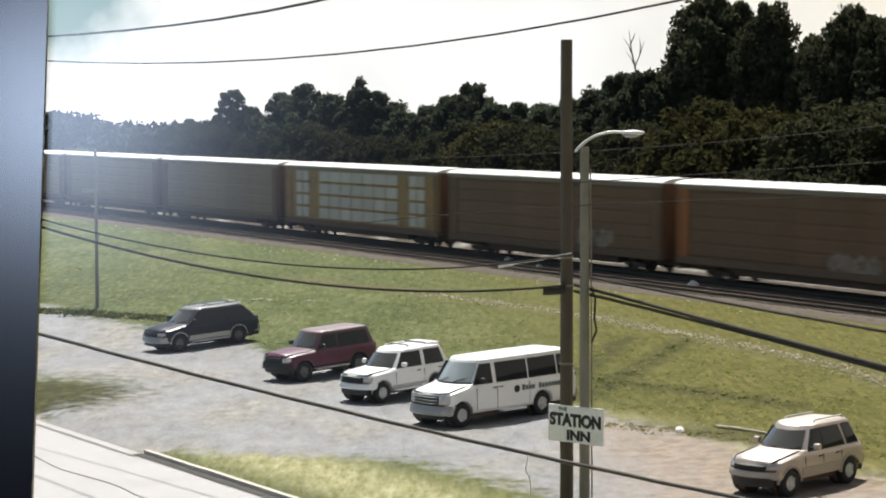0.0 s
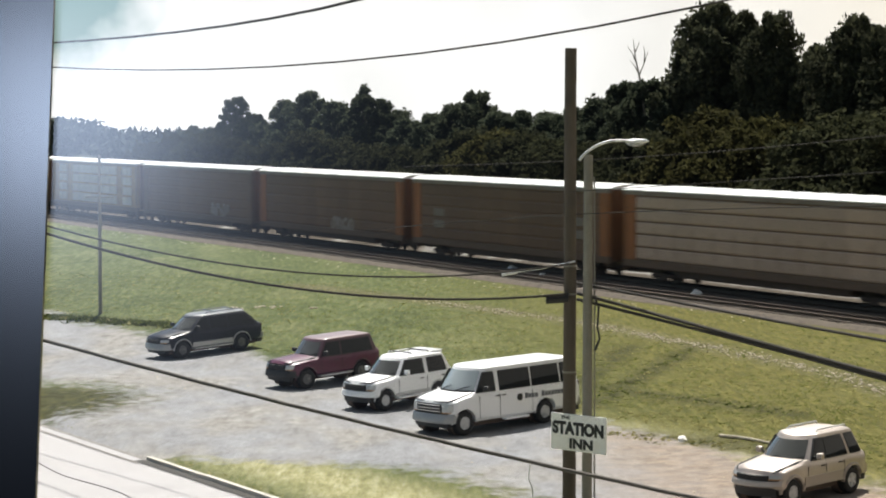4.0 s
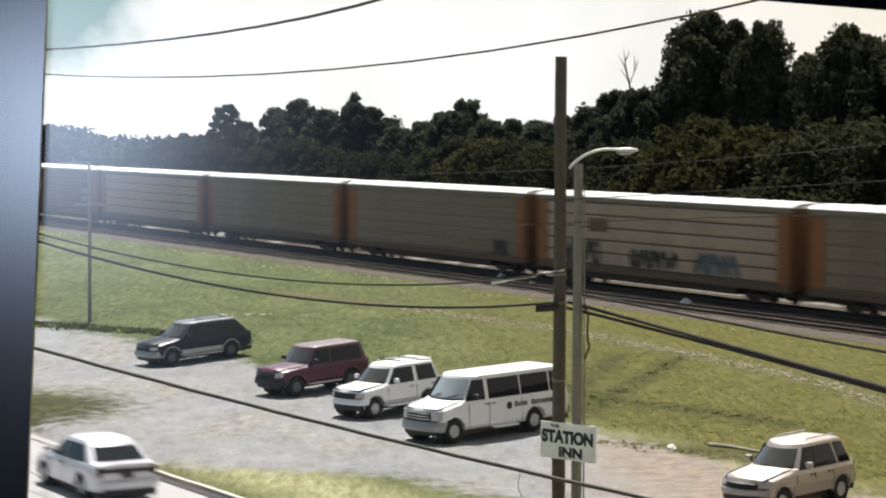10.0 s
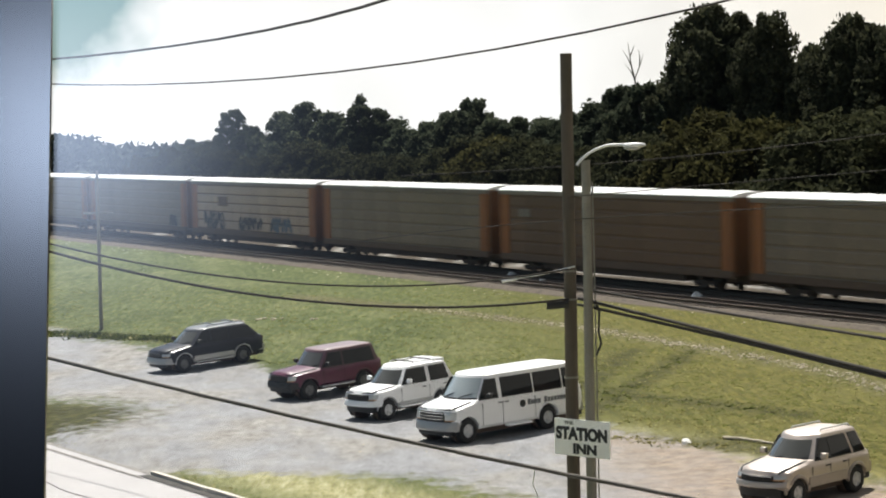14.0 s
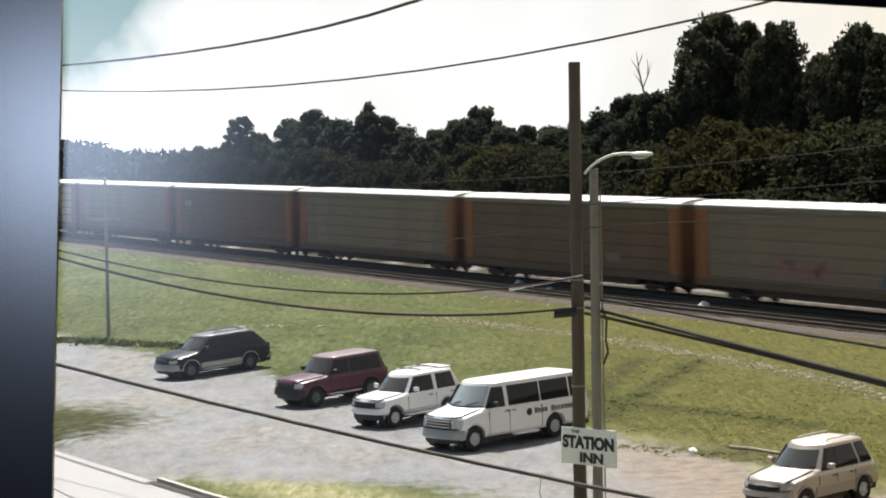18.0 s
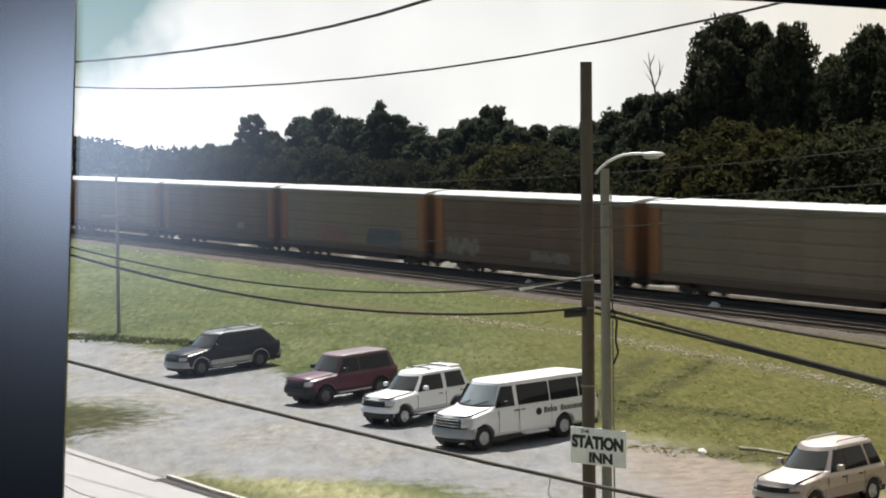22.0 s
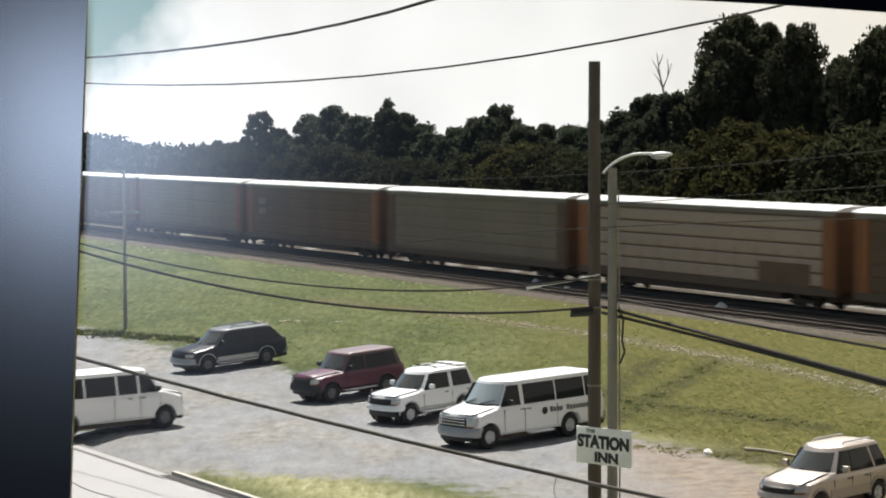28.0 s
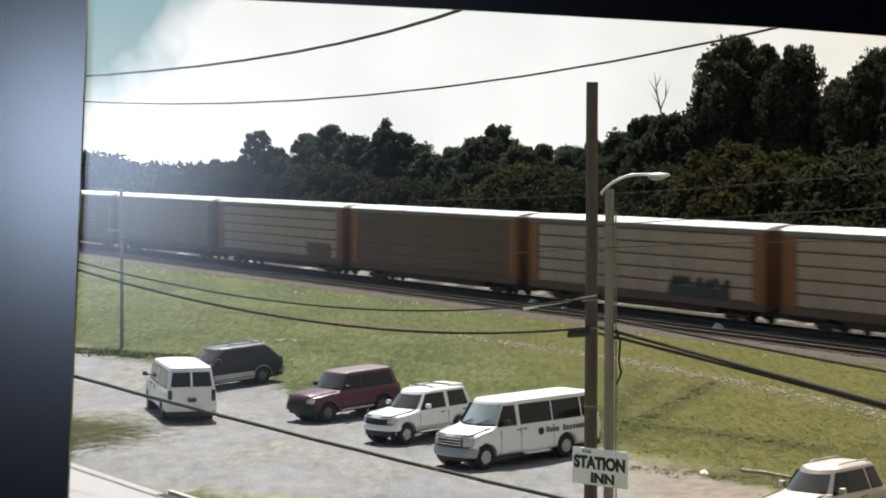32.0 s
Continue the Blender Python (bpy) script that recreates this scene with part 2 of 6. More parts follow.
def build_ground():
    xs, ys = spread_axis(-26, 30, 0.6, 2600), spread_axis(52, 150, 0.7, 2600)
    nx = len(xs)
    verts, lot, bed, dry, tan, pale, warm, rut, crest = [], [], [], [], [], [], [], [], []
    for y in ys:
        for x in xs:
            verts.append((x, y, ground_z(x, y)))
            u, d = bank(x, y), track_off(x, y)
            lot.append(lot_mask(x, y))
            bed.append(min(d + 7.1, 9.0 - d) / 1.2)
            verge = smooth01(1 - abs(road_off(x, y) + 2.6) / 3.2) if road_along(x, y) > 0 else 0
            foot = smooth01(1 - abs(u + 2.6) / 2.4) * smooth01((x - 4) / 3) * (1 - 0.8 * smooth01((x - 9) / 3))
            weeds = smooth01(1.7 - math.hypot((x + 13.4) / 3.2, (y - 80.2) / 4.0))
            dry.append(max(verge, foot, 0.12 * weeds))
            warm.append(smooth01((x + 4) / 16))
            tan.append(smooth01((x - 3.0) / 4.5) * smooth01((-1.0 - u) / 2))
            pale.append(smooth01(1 - abs(d - 5.4) / 1.0))
            near = -20 < x < 20 and 60 < y < 140
            rut.append(max(1.2 * weeds, *(smooth01(1.3 - away(x, y, a, b) / 0.55) for a, b in RUTS)) if near else 0.0)
            crest.append(max(smooth01(1.4 - away(x, y, a, b) / 0.8) for a, b in zip(BERM, BERM[1:])) if near else 0.0)
    faces = [(j * nx + i, j * nx + i + 1, (j + 1) * nx + i + 1, (j + 1) * nx + i) for j in range(len(ys) - 1) for i in range(nx - 1)]
    me = bpy.data.meshes.new("ground")
    me.from_pydata(verts, [], faces)
    for name, vals in (("lot", lot), ("bed", bed), ("dry", dry), ("tan", tan), ("pale", pale), ("warm", warm), ("rut", rut), ("crest", crest)):
        me.attributes.new(name, "FLOAT", "POINT").data.foreach_set("value", np.array(vals, dtype=np.float32))
    for p in me.polygons:
        p.use_smooth = True
    me.materials.append(ground_material())
    return tagged(new("ground", me), "mown green grass bank, grey gravel lot and railway ballast", "ground", kind="structure")


def ground_material():
    m = bpy.data.materials.new("ground_cover")
    m.use_nodes = True
    n, l = m.node_tree.nodes, m.node_tree.links
    b = n["Principled BSDF"]
    b.inputs["Roughness"].default_value = 0.95
    b.inputs["Specular IOR Level"].default_value = 0.15
    co = n.new("ShaderNodeTexCoord")

    def noise_of(scale, detail=5, rough=0.6, drawn=1.0):
        """drawn below 1: patches drawn out along the way the cars and the mower run."""
        t = n.new("ShaderNodeTexNoise")
        t.inputs["Scale"].default_value, t.inputs["Detail"].default_value, t.inputs["Roughness"].default_value = scale, detail, rough
        run = n.new("ShaderNodeMapping")
        run.inputs["Scale"].default_value = (1, drawn, 1)
        l.new(co.outputs["Object"], run.inputs["Vector"])
        l.new(run.outputs[0], t.inputs["Vector"])
        return t.outputs["Fac"]

    def ramp(fac, *stops):
        r = n.new("ShaderNodeValToRGB")
        e = r.color_ramp.elements
        while len(e) < len(stops):
            e.new(0.5)
        for k, (p, c) in zip(e, stops):
            k.position, k.color = p, (*c, 1)
        l.new(fac, r.inputs[0])
        return r.outputs[0]

    def math2(op, a, c):
        k = n.new("ShaderNodeMath")
        k.operation = op
        for i, v in enumerate((a, c)):
            if isinstance(v, (int, float)):
                k.inputs[i].default_value = v
            else:
                l.new(v, k.inputs[i])
        return k.outputs[0]

    def mix(f, a, c):
        k = n.new("ShaderNodeMix")
        k.data_type = "RGBA"
        l.new(f, k.inputs["Factor"])
        l.new(a, k.inputs["A"])
        l.new(c, k.inputs["B"])
        return k.outputs["Result"]

    def mask(name, amount):
        a = n.new("ShaderNodeAttribute")
        a.attribute_name = name
        v = math2("ADD", a.outputs["Fac"], math2("MULTIPLY", math2("SUBTRACT", noise_of(1.3, 7, 0.7), 0.5), amount))
        k = n.new("ShaderNodeMapRange")
        k.inputs["From Min"].default_value, k.inputs["From Max"].default_value = -0.25, 0.45
        l.new(v, k.inputs["Value"])
        return k.outputs[0]

    def plain(name):
        a = n.new("ShaderNodeAttribute")
        a.attribute_name = name
        return math2("MULTIPLY", a.outputs["Fac"], math2("ADD", math2("MULTIPLY", noise_of(0.9, 6, 0.7), 1.2), 0.15))

    half = n.new("ShaderNodeValue")
    half.outputs[0].default_value = 0.5
    grass_a = ramp(noise_of(0.22, 7, 0.68, 0.35), (0.36, (0.053, 0.072, 0.025)), (0.5, (0.093, 0.113, 0.040)), (0.64, (0.158, 0.165, 0.075)))
    grass_b = ramp(noise_of(3.4, 6, 0.75, 0.13), (0.38, (0.031, 0.044, 0.016)), (0.50, (0.093, 0.114, 0.040)), (0.64, (0.23, 0.235, 0.11)))
    grass = mix(half.outputs[0], grass_a, grass_b)
    straw = ramp(noise_of(3.6, 8, 0.8, 0.16), (0.34, (0.16, 0.155, 0.065)), (0.5, (0.38, 0.355, 0.185)), (0.66, (0.60, 0.565, 0.39)))
    # grass browned towards the east: the screen's warm cast put into its colour
    cast_grass = ramp(noise_of(4.2, 7, 0.78, 0.13), (0.34, (0.054, 0.050, 0.010)), (0.5, (0.118, 0.102, 0.020)), (0.66, (0.225, 0.184, 0.048)))
    cast_side = n.new("ShaderNodeAttribute")
    cast_side.attribute_name = "warm"
    grass = mix(math2("MULTIPLY", cast_side.outputs["Fac"], 0.72), grass, cast_grass)
    grass = mix(plain("dry"), grass, straw)
    weed = ramp(noise_of(2.4, 7, 0.8, 0.3), (0.36, (0.020, 0.020, 0.008)), (0.54, (0.052, 0.052, 0.018)), (0.66, (0.15, 0.14, 0.05)))
    grass = mix(plain("rut"), grass, weed)
    grit = ramp(noise_of(3.4, 8, 0.85, 0.4), (0.38, (0.06, 0.060, 0.022)), (0.54, (0.14, 0.125, 0.060)), (0.66, (0.38, 0.34, 0.24)))
    grass = mix(plain("crest"), grass, grit)
    gravel_a = ramp(noise_of(0.42, 7, 0.7, 0.6), (0.36, (0.107, 0.105, 0.107)), (0.5, (0.228, 0.232, 0.244)), (0.64, (0.344, 0.350, 0.366)))
    gravel_b = ramp(noise_of(7.5, 6, 0.75, 0.2), (0.34, (0.175, 0.174, 0.173)), (0.5, (0.292, 0.295, 0.300)), (0.68, (0.425, 0.430, 0.437)))
    gravel = mix(half.outputs[0], gravel_a, gravel_b)
    worn = ramp(noise_of(1.3, 7, 0.75, 0.3), (0.34, (0.160, 0.158, 0.158)), (0.5, (0.285, 0.288, 0.294)), (0.66, (0.390, 0.395, 0.403)))
    third = n.new("ShaderNodeValue")
    third.outputs[0].default_value = 0.4
    gravel = mix(third.outputs[0], gravel, worn)
    silt = ramp(noise_of(2.1, 7, 0.75, 0.4), (0.34, (0.150, 0.138, 0.118)), (0.5, (0.285, 0.268, 0.238)), (0.66, (0.42, 0.40, 0.36)))
    washed = n.new("ShaderNodeMapRange")
    washed.inputs["From Min"].default_value, washed.inputs["From Max"].default_value, washed.inputs["To Max"].default_value = 0.44, 0.62, 0.75
    l.new(noise_of(0.26, 5, 0.62, 0.5), washed.inputs["Value"])
    gravel = mix(washed.outputs[0], gravel, silt)
    dirt = ramp(noise_of(1.6, 7, 0.75), (0.3, (0.15, 0.115, 0.086)), (0.52, (0.315, 0.245, 0.185)), (0.74, (0.45, 0.365, 0.275)))
    gravel = mix(plain("tan"), gravel, dirt)
    stone_a = ramp(noise_of(2.2, 6, 0.8), (0.3, (0.050, 0.040, 0.030)), (0.6, (0.085, 0.070, 0.052)), (0.8, (0.16, 0.135, 0.105)))
    # ground behind the train paled, its sunlit brightness put into the colour
    sunlit_strip = ramp(noise_of(1.5, 6, 0.7), (0.3, (0.30, 0.29, 0.27)), (0.7, (0.46, 0.45, 0.42)))
    last = mix(mask("lot", 3.2), grass, gravel)
    last = mix(mask("bed", 1.6), last, stone_a)
    last = mix(plain("pale"), last, sunlit_strip)
    l.new(last, b.inputs["Base Color"])
    bp = n.new("ShaderNodeBump")
    bp.inputs["Strength"].default_value, bp.inputs["Distance"].default_value = 0.5, 0.25
    l.new(noise_of(2.5, 8, 0.75), bp.inputs["Height"])
    l.new(bp.outputs[0], b.inputs["Normal"])
    return m


ground = build_ground()


def on_road(a, r, z):
    p = ROAD_P + ROAD_DIR * a + ROAD_OUT * r
    return Vector((p.x, p.y, z))


def build_road():
    bm = bmesh.new()
    grid = [[bm.verts.new(on_road(a, r, -0.10 + 0.02 * (1 - ((r - 5) / 5) ** 2))) for r in np.linspace(0.05, 10, 11)] for a in np.linspace(-260, 120, 96)]
    for u, v in zip(grid, grid[1:]):
        for i in range(10):
            bm.faces.new((u[i], v[i], v[i + 1], u[i + 1]))
    bmesh.ops.recalc_face_normals(bm, faces=bm.faces)
    road = part("road", bm, M["road"])
    mod = road.modifiers.new("thick", "SOLIDIFY")
    mod.thickness, mod.offset = 0.15, -1
    tagged(road, "pale worn asphalt street with a thin crack", "road", kind="structure")
    bm = bmesh.new()
    tube(bm, [on_road(a, 3.1 + 0.25 * noise.noise((a * 0.3, 0, 0)), -0.078) for a in np.linspace(-14, 14, 40)], 0.022, 6)
    tagged(part("trim", bm, M["tar"]), "dark tar seam along the street", "road seam", kind="structure")
    # the first strip darkens the gutter: kerb shadow laid on as colour
    strips = ((0.1, 28, 0.05, 0.38, "gutter", "dark gutter strip with the kerb's shadow put into it"),
              (-18, -0.1, -0.12, 0.04, "seam", "grey joint between street and drive"), (-16, 0.6, 0.42, 0.54, "seam", "grey worn joint in the street"))
    for a0, a1, r0, r1, skin, say in strips:
        gut, rows = bmesh.new(), []
        for k in range(61):
            a = a0 + (a1 - a0) * k / 60
            w = 0.05 * noise.noise((a * 1.6, r0 * 9, 0)) + (0.03 * noise.noise((a * 5.0, r0 * 9, 3)) if skin == "seam" else 0)
            z = -0.075 if r0 > 0 else ground_z(*on_road(a, r0, 0)[:2]) + 0.02
            rows.append([gut.verts.new(on_road(a, r, max(z, -0.088))) for r in (r0 + w, r1 - w * 0.5)])
        for u, v in zip(rows, rows[1:]):
            gut.faces.new((u[0], v[0], v[1], u[1]))
        bmesh.ops.recalc_face_normals(gut, faces=gut.faces)
        tagged(part("trim", gut, M[skin]), say, "gutter", kind="structure")
    kerb = thing("kerb", None, label="pale concrete kerb along the street", category="kerb", kind="structure")
    first = part("kerb_stone", boxed(-0.985, 0.985, -0.09, 0.09, -0.25, 0.02, 0.02), M["concrete"], kerb)
    rot = math.degrees(math.atan2(ROAD_DIR.y, ROAD_DIR.x))
    for i in range(14):
        p = on_road(1.1 + 2.0 * i, -0.08, 0)
        m = pose(p.x, p.y, 0.012 * noise.noise((i * 1.7, 0, 0)), 0, 0, rot + 0.5 * noise.noise((i, 5, 0)))
        if i:
            share(first, m)
        else:
            first.matrix_basis = m


M["gutter"] = mat("gutter_dirt", (0.05, 0.046, 0.04), 0.9, vary=0.35, scale=2.0)
M["seam"] = mat("joint_dirt", (0.22, 0.205, 0.19), 0.9, vary=0.35, scale=2.5)
M["tar"] = mat("tar", (0.20, 0.19, 0.185), 0.7, vary=0.2)
build_road()


# ---- railway ----
def on_track(s, off, z):
    p = TRACK_P + TRACK_DIR * s + TRACK_OUT * off
    return Vector((p.x, p.y, z))


def build_track(off, s0, s1, label):
    line = thing("railway_track", None, label=label, category="track", kind="structure")
    for side in (-0.7175, 0.7175):
        bm = bmesh.new()
        box(bm, s0, s1, side - 0.035, side + 0.035, -0.045, 0.0, 0.008)
        box(bm, s0, s1, side - 0.01, side + 0.01, -0.13, -0.04)
        box(bm, s0, s1, side - 0.07, side + 0.07, -0.16, -0.13)
        r = part("rail", bm, M["rail"], line)
        r.matrix_basis = pose(*on_track(0, off, RAIL_Z), 0, 0, TRACK_RZ)
    first = None
    for i, s in enumerate(np.arange(-95, 58, 0.58)):
        p = on_track(s, off + 0.04 * noise.noise((i * 0.9, off, 0)), RAIL_Z - 0.16)
        m = pose(p.x, p.y, p.z, 0, 0, TRACK_RZ + 1.5 * noise.noise((i * 1.3, off, 2)))
        if first is None:
            first = part("tie", boxed(-0.115, 0.115, -1.3, 1.3, -0.17, 0.0, 0.01), M["tie"], line)
            first.matrix_basis = m
        else:
            share(first, m)
    bm = bmesh.new()
    for s in list(np.arange(s0, -95, 0.58)) + list(np.arange(58.2, s1, 0.58)):
        box(bm, s - 0.115, s + 0.115, -1.3, 1.3, -0.17, 0.0)
    rest = part("tie_row", bm, M["tie"], line)
    rest["kind"] = "stuff"
    rest.matrix_basis = pose(*on_track(0, off, RAIL_Z - 0.16), 0, 0, TRACK_RZ)


M["ballast"] = mat("ballast", (0.095, 0.075, 0.055), 0.95, vary=0.8, scale=2.2, fine=6, bump=0.8, dirt=(0.095, 0.075, 0.052))


def build_ballast():
    bm = bmesh.new()
    prof = [(-7.1, 0.12), (-6.2, 0.40), (-2.6, 0.41), (-2.2, 0.38), (-1.8, 0.41), (2.0, 0.41), (3.2, 0.1)]
    rows = []
    for s in np.arange(-420, 161, 1.5):
        rows.append([bm.verts.new(on_track(s, o, z + 0.05 * noise.noise((s * 0.8, o, 1)))) for o, z in prof])
    for u, v in zip(rows, rows[1:]):
        for i in range(len(prof) - 1):
            bm.faces.new((u[i], v[i], v[i + 1], u[i + 1]))
    bmesh.ops.recalc_face_normals(bm, faces=bm.faces)
    tagged(part("ballast_bed", bm, M["ballast"]), "brown crushed stone ballast under the tracks", "ballast", kind="structure")


build_ballast()
build_track(0.0, -420, 160, "steel rails on dark wooden ties, under the train")
build_track(-4.6, -420, 160, "empty steel rails on dark wooden ties")


# ---- the train ----
CAR, BODY, HALF = 28.6, 13.55, 1.55
TRAIN_S0, TRAIN_V = 5.8, 15.84


def build_rack_car():
    """A covered car-carrying wagon, along x, its rail head at z = 0."""
    car = thing("autorack_wagon")
    part("body", boxed(-BODY, BODY, -HALF + 0.07, HALF - 0.07, 1.0, 5.4), M["core"], car)
    bm = bmesh.new()
    prof = [(-HALF - 0.06, 5.33), (-HALF - 0.06, 5.39), (-1.35, 5.51), (-0.8, 5.60), (0, 5.63), (0.8, 5.60), (1.35, 5.51), (HALF + 0.06, 5.39), (HALF + 0.06, 5.33)]
    xs = [-BODY - 0.1, -BODY + 0.02] + [v for k in range(1, 14) for v in (-BODY + 1.936 * k - 0.04, -BODY + 1.936 * k, -BODY + 1.936 * k + 0.04)] + [BODY - 0.02, BODY + 0.1]
    rings = []
    for i, x in enumerate(xs):
        up = 0.035 if 1 < i < len(xs) - 2 and (i - 2) % 3 == 1 else 0
        rings.append([bm.verts.new((x, y, z + (up if z > 5.45 else 0))) for y, z in prof])
    for u, v in zip(rings, rings[1:]):
        for i in range(len(prof) - 1):
            bm.faces.new((u[i], v[i], v[i + 1], u[i + 1]))
        bm.faces.new((u[0], u[-1], v[-1], v[0]))
    bm.faces.new(rings[0])
    bm.faces.new(rings[-1][::-1])
    bmesh.ops.recalc_face_normals(bm, faces=bm.faces)
    part("roof", bm, M["roof_white"], car, "pale ribbed metal roof")
    eave = part("eave_rail", boxed(-BODY, BODY, -0.05, 0.05, 5.10, 5.325, 0.015), M["eave"], car, "grey band for the shade under the roof edge")
    eave.matrix_basis = pose(0, HALF - 0.01, 0)
    share(eave, pose(0, -HALF + 0.01, 0))["label"] = "grey band for the shade under the roof edge"
    # screens: five pressed bands each
    bm = bmesh.new()
    w = 1.0
    zs = np.linspace(1.32, 5.04, 6)
    for z0, z1 in zip(zs, zs[1:]):
        a = [bm.verts.new(v) for v in ((-w, 0, z0 + 0.05), (w, 0, z0 + 0.05), (w, 0.045, z0 + 0.12), (-w, 0.045, z0 + 0.12), (w, 0.045, z1 - 0.12), (-w, 0.045, z1 - 0.12), (w, 0, z1 - 0.05), (-w, 0, z1 - 0.05))]
        for q in ((0, 1, 2, 3), (3, 2, 4, 5), (5, 4, 6, 7), (0, 3, 5, 7), (1, 6, 4, 2)):
            bm.faces.new([a[i] for i in q])
    bmesh.ops.recalc_face_normals(bm, faces=bm.faces)
    panel = part("side_panel", bm, M["screen_grey"], car)
    n = 12
    for side in (1, -1):
        for i in range(n):
            m = pose((-BODY + 1.35) + (2 * BODY - 2.7) * (i + 0.5) / n, side * (HALF - 0.065), 0, 0, 0, 0 if side > 0 else 180)
            if side == 1 and i == 0:
                panel.matrix_basis = m
            else:
                share(panel, m)
    endp = part("end_panel", boxed(-0.6, 0.6, -0.05, 0.05, 1.05, 5.09, 0.02), M["end_orange"], car, "painted steel end panel")
    for i, (sx, sy) in enumerate(((1, 1), (1, -1), (-1, 1), (-1, -1))):
        m = pose(sx * (BODY - 0.64), sy * (HALF - 0.04), 0)
        if i:
            share(endp, m)["label"] = "painted steel end panel"
        else:
            endp.matrix_basis = m
    door = part("end_door", box(boxed(-0.04, 0.04, -1.4, -0.03, 1.1, 5.25, 0.015), -0.04, 0.04, 0.03, 1.4, 1.1, 5.25, 0.015), M["door_shaded"], car)
    door.matrix_basis = pose(BODY + 0.04, 0, 0)
    share(door, pose(-BODY - 0.04, 0, 0))
    sill = part("side_sill", boxed(-BODY, BODY, -0.06, 0.06, 0.88, 1.28, 0.02), M["core"], car)
    sill.matrix_basis = pose(0, HALF - 0.02, 0)
    share(sill, pose(0, -HALF + 0.02, 0))
    bm = bmesh.new()
    box(bm, -8.2, 8.2, -1.3, 1.3, 0.46, 0.99, 0.05)
    box(bm, -BODY, BODY, -0.5, 0.5, 0.55, 1.0)
    part("underframe", bm, M["under"], car)
    ladder = None
    for sx in (1, -1):
        for sy in (1, -1):
            m = pose(sx * (BODY - 0.25), sy * (HALF + 0.04), 0)
            if ladder is None:
                bm = bmesh.new()
                for dx in (-0.2, 0.2):
                    tube(bm, [(dx, 0, 0.6), (dx, 0, 5.2)], 0.02, 5)
                for k in range(14):
                    tube(bm, [(-0.2, 0, 0.7 + 0.33 * k), (0.2, 0, 0.7 + 0.33 * k)], 0.015, 5)
                ladder = part("ladder", bm, M["end_brown"], car)
                ladder.matrix_basis = m
            else:
                share(ladder, m)
    for sx in (1, -1):
        bm = bmesh.new()
        for sy in (1, -1):
            box(bm, -1.25, 1.25, sy * 1.02 - 0.08, sy * 1.02 + 0.08, 0.38, 0.56, 0.03)
            box(bm, -0.35, 0.35, sy * 1.02 - 0.09, sy * 1.02 + 0.09, 0.18, 0.62, 0.03)
            for wx in (-0.89, 0.89):
                box(bm, wx - 0.17, wx + 0.17, sy * 1.02 - 0.1, sy * 1.02 + 0.1, 0.28, 0.6, 0.03)
        box(bm, -0.25, 0.25, -1.0, 1.0, 0.35, 0.6)
        bogie = part("bogie", bm, M["under"], car)
        bogie.matrix_basis = pose(sx * 9.9, 0, 0)
        wheel = None
        for wx in (-0.89, 0.89):
            for sy in (0.72, -0.72):
                if wheel is None:
                    bm = bmesh.new()
                    bmesh.ops.create_cone(bm, cap_ends=True, segments=20, radius1=0.42, radius2=0.40, depth=0.13, matrix=pose(0, 0, 0, 90))
                    bmesh.ops.create_cone(bm, cap_ends=True, segments=8, radius1=0.09, radius2=0.09, depth=0.5, matrix=pose(0, 0, 0, 90))
                    wheel = part("wheel", bm, M["rail"], bogie)
                    wheel.matrix_basis = pose(wx, sy, 0.41)
                else:
                    share(wheel, pose(wx, sy, 0.41))
    for sx in (1, -1):
        bm = bmesh.new()
        box(bm, 0, 0.62, -0.09, 0.09, 0.72, 0.95, 0.03)
        box(bm, 0.42, 0.74, -0.16, 0.12, 0.66, 1.0, 0.04)
        part("coupler", bm, M["under"], car).matrix_basis = pose(sx * BODY, 0, 0, 0, 0, 0 if sx > 0 else 180)
    return car


# for each wagon: its screens, its end colours and a word on its look
LOOKS = {-3: ("screen_grey", "end_mustard"), -2: ("screen_grey", "end_brown"), -1: ("screen_grey", "end_brown"), 0: ("screen_grey", "end_brown"),
         1: ("screen_light", "end_mustard"), 2: ("screen_brown", "end_brown"), 3: ("screen_brown", "end_orange"), 4: ("screen_brown", "end_orange"),
         5: ("screen_light", "end_orange"), 6: ("screen_grey", "end_orange"), 7: ("screen_grey", "end_orange"), 8: ("screen_light", "end_orange"),
         9: ("screen_grey", "end_orange"), 10: ("screen_brown", "end_orange"), 11: ("screen_grey", "end_orange"), 12: ("screen_brown", "end_orange"),
         13: ("screen_grey", "end_orange"), 14: ("screen_brown", "end_orange"), 15: ("screen_grey", "end_orange"), 16: ("screen_brown", "end_orange"),
         17: ("screen_grey", "end_brown"), 18: ("screen_light", "end_orange"), 19: ("screen_brown", "end_orange"), 20: ("screen_light", "end_orange"),
         21: ("screen_light", "end_orange"), 22: ("screen_brown", "end_orange")}
WORDS = {"screen_grey": "dull grey", "screen_brown": "rust-brown", "screen_light": "pale banded grey", "end_orange": "orange", "end_mustard": "mustard", "end_brown": "brown"}


def car_row(k, t):
    return on_track(TRAIN_S0 - TRAIN_V * t + CAR * (k - 2) + CAR / 2, 0, RAIL_Z)


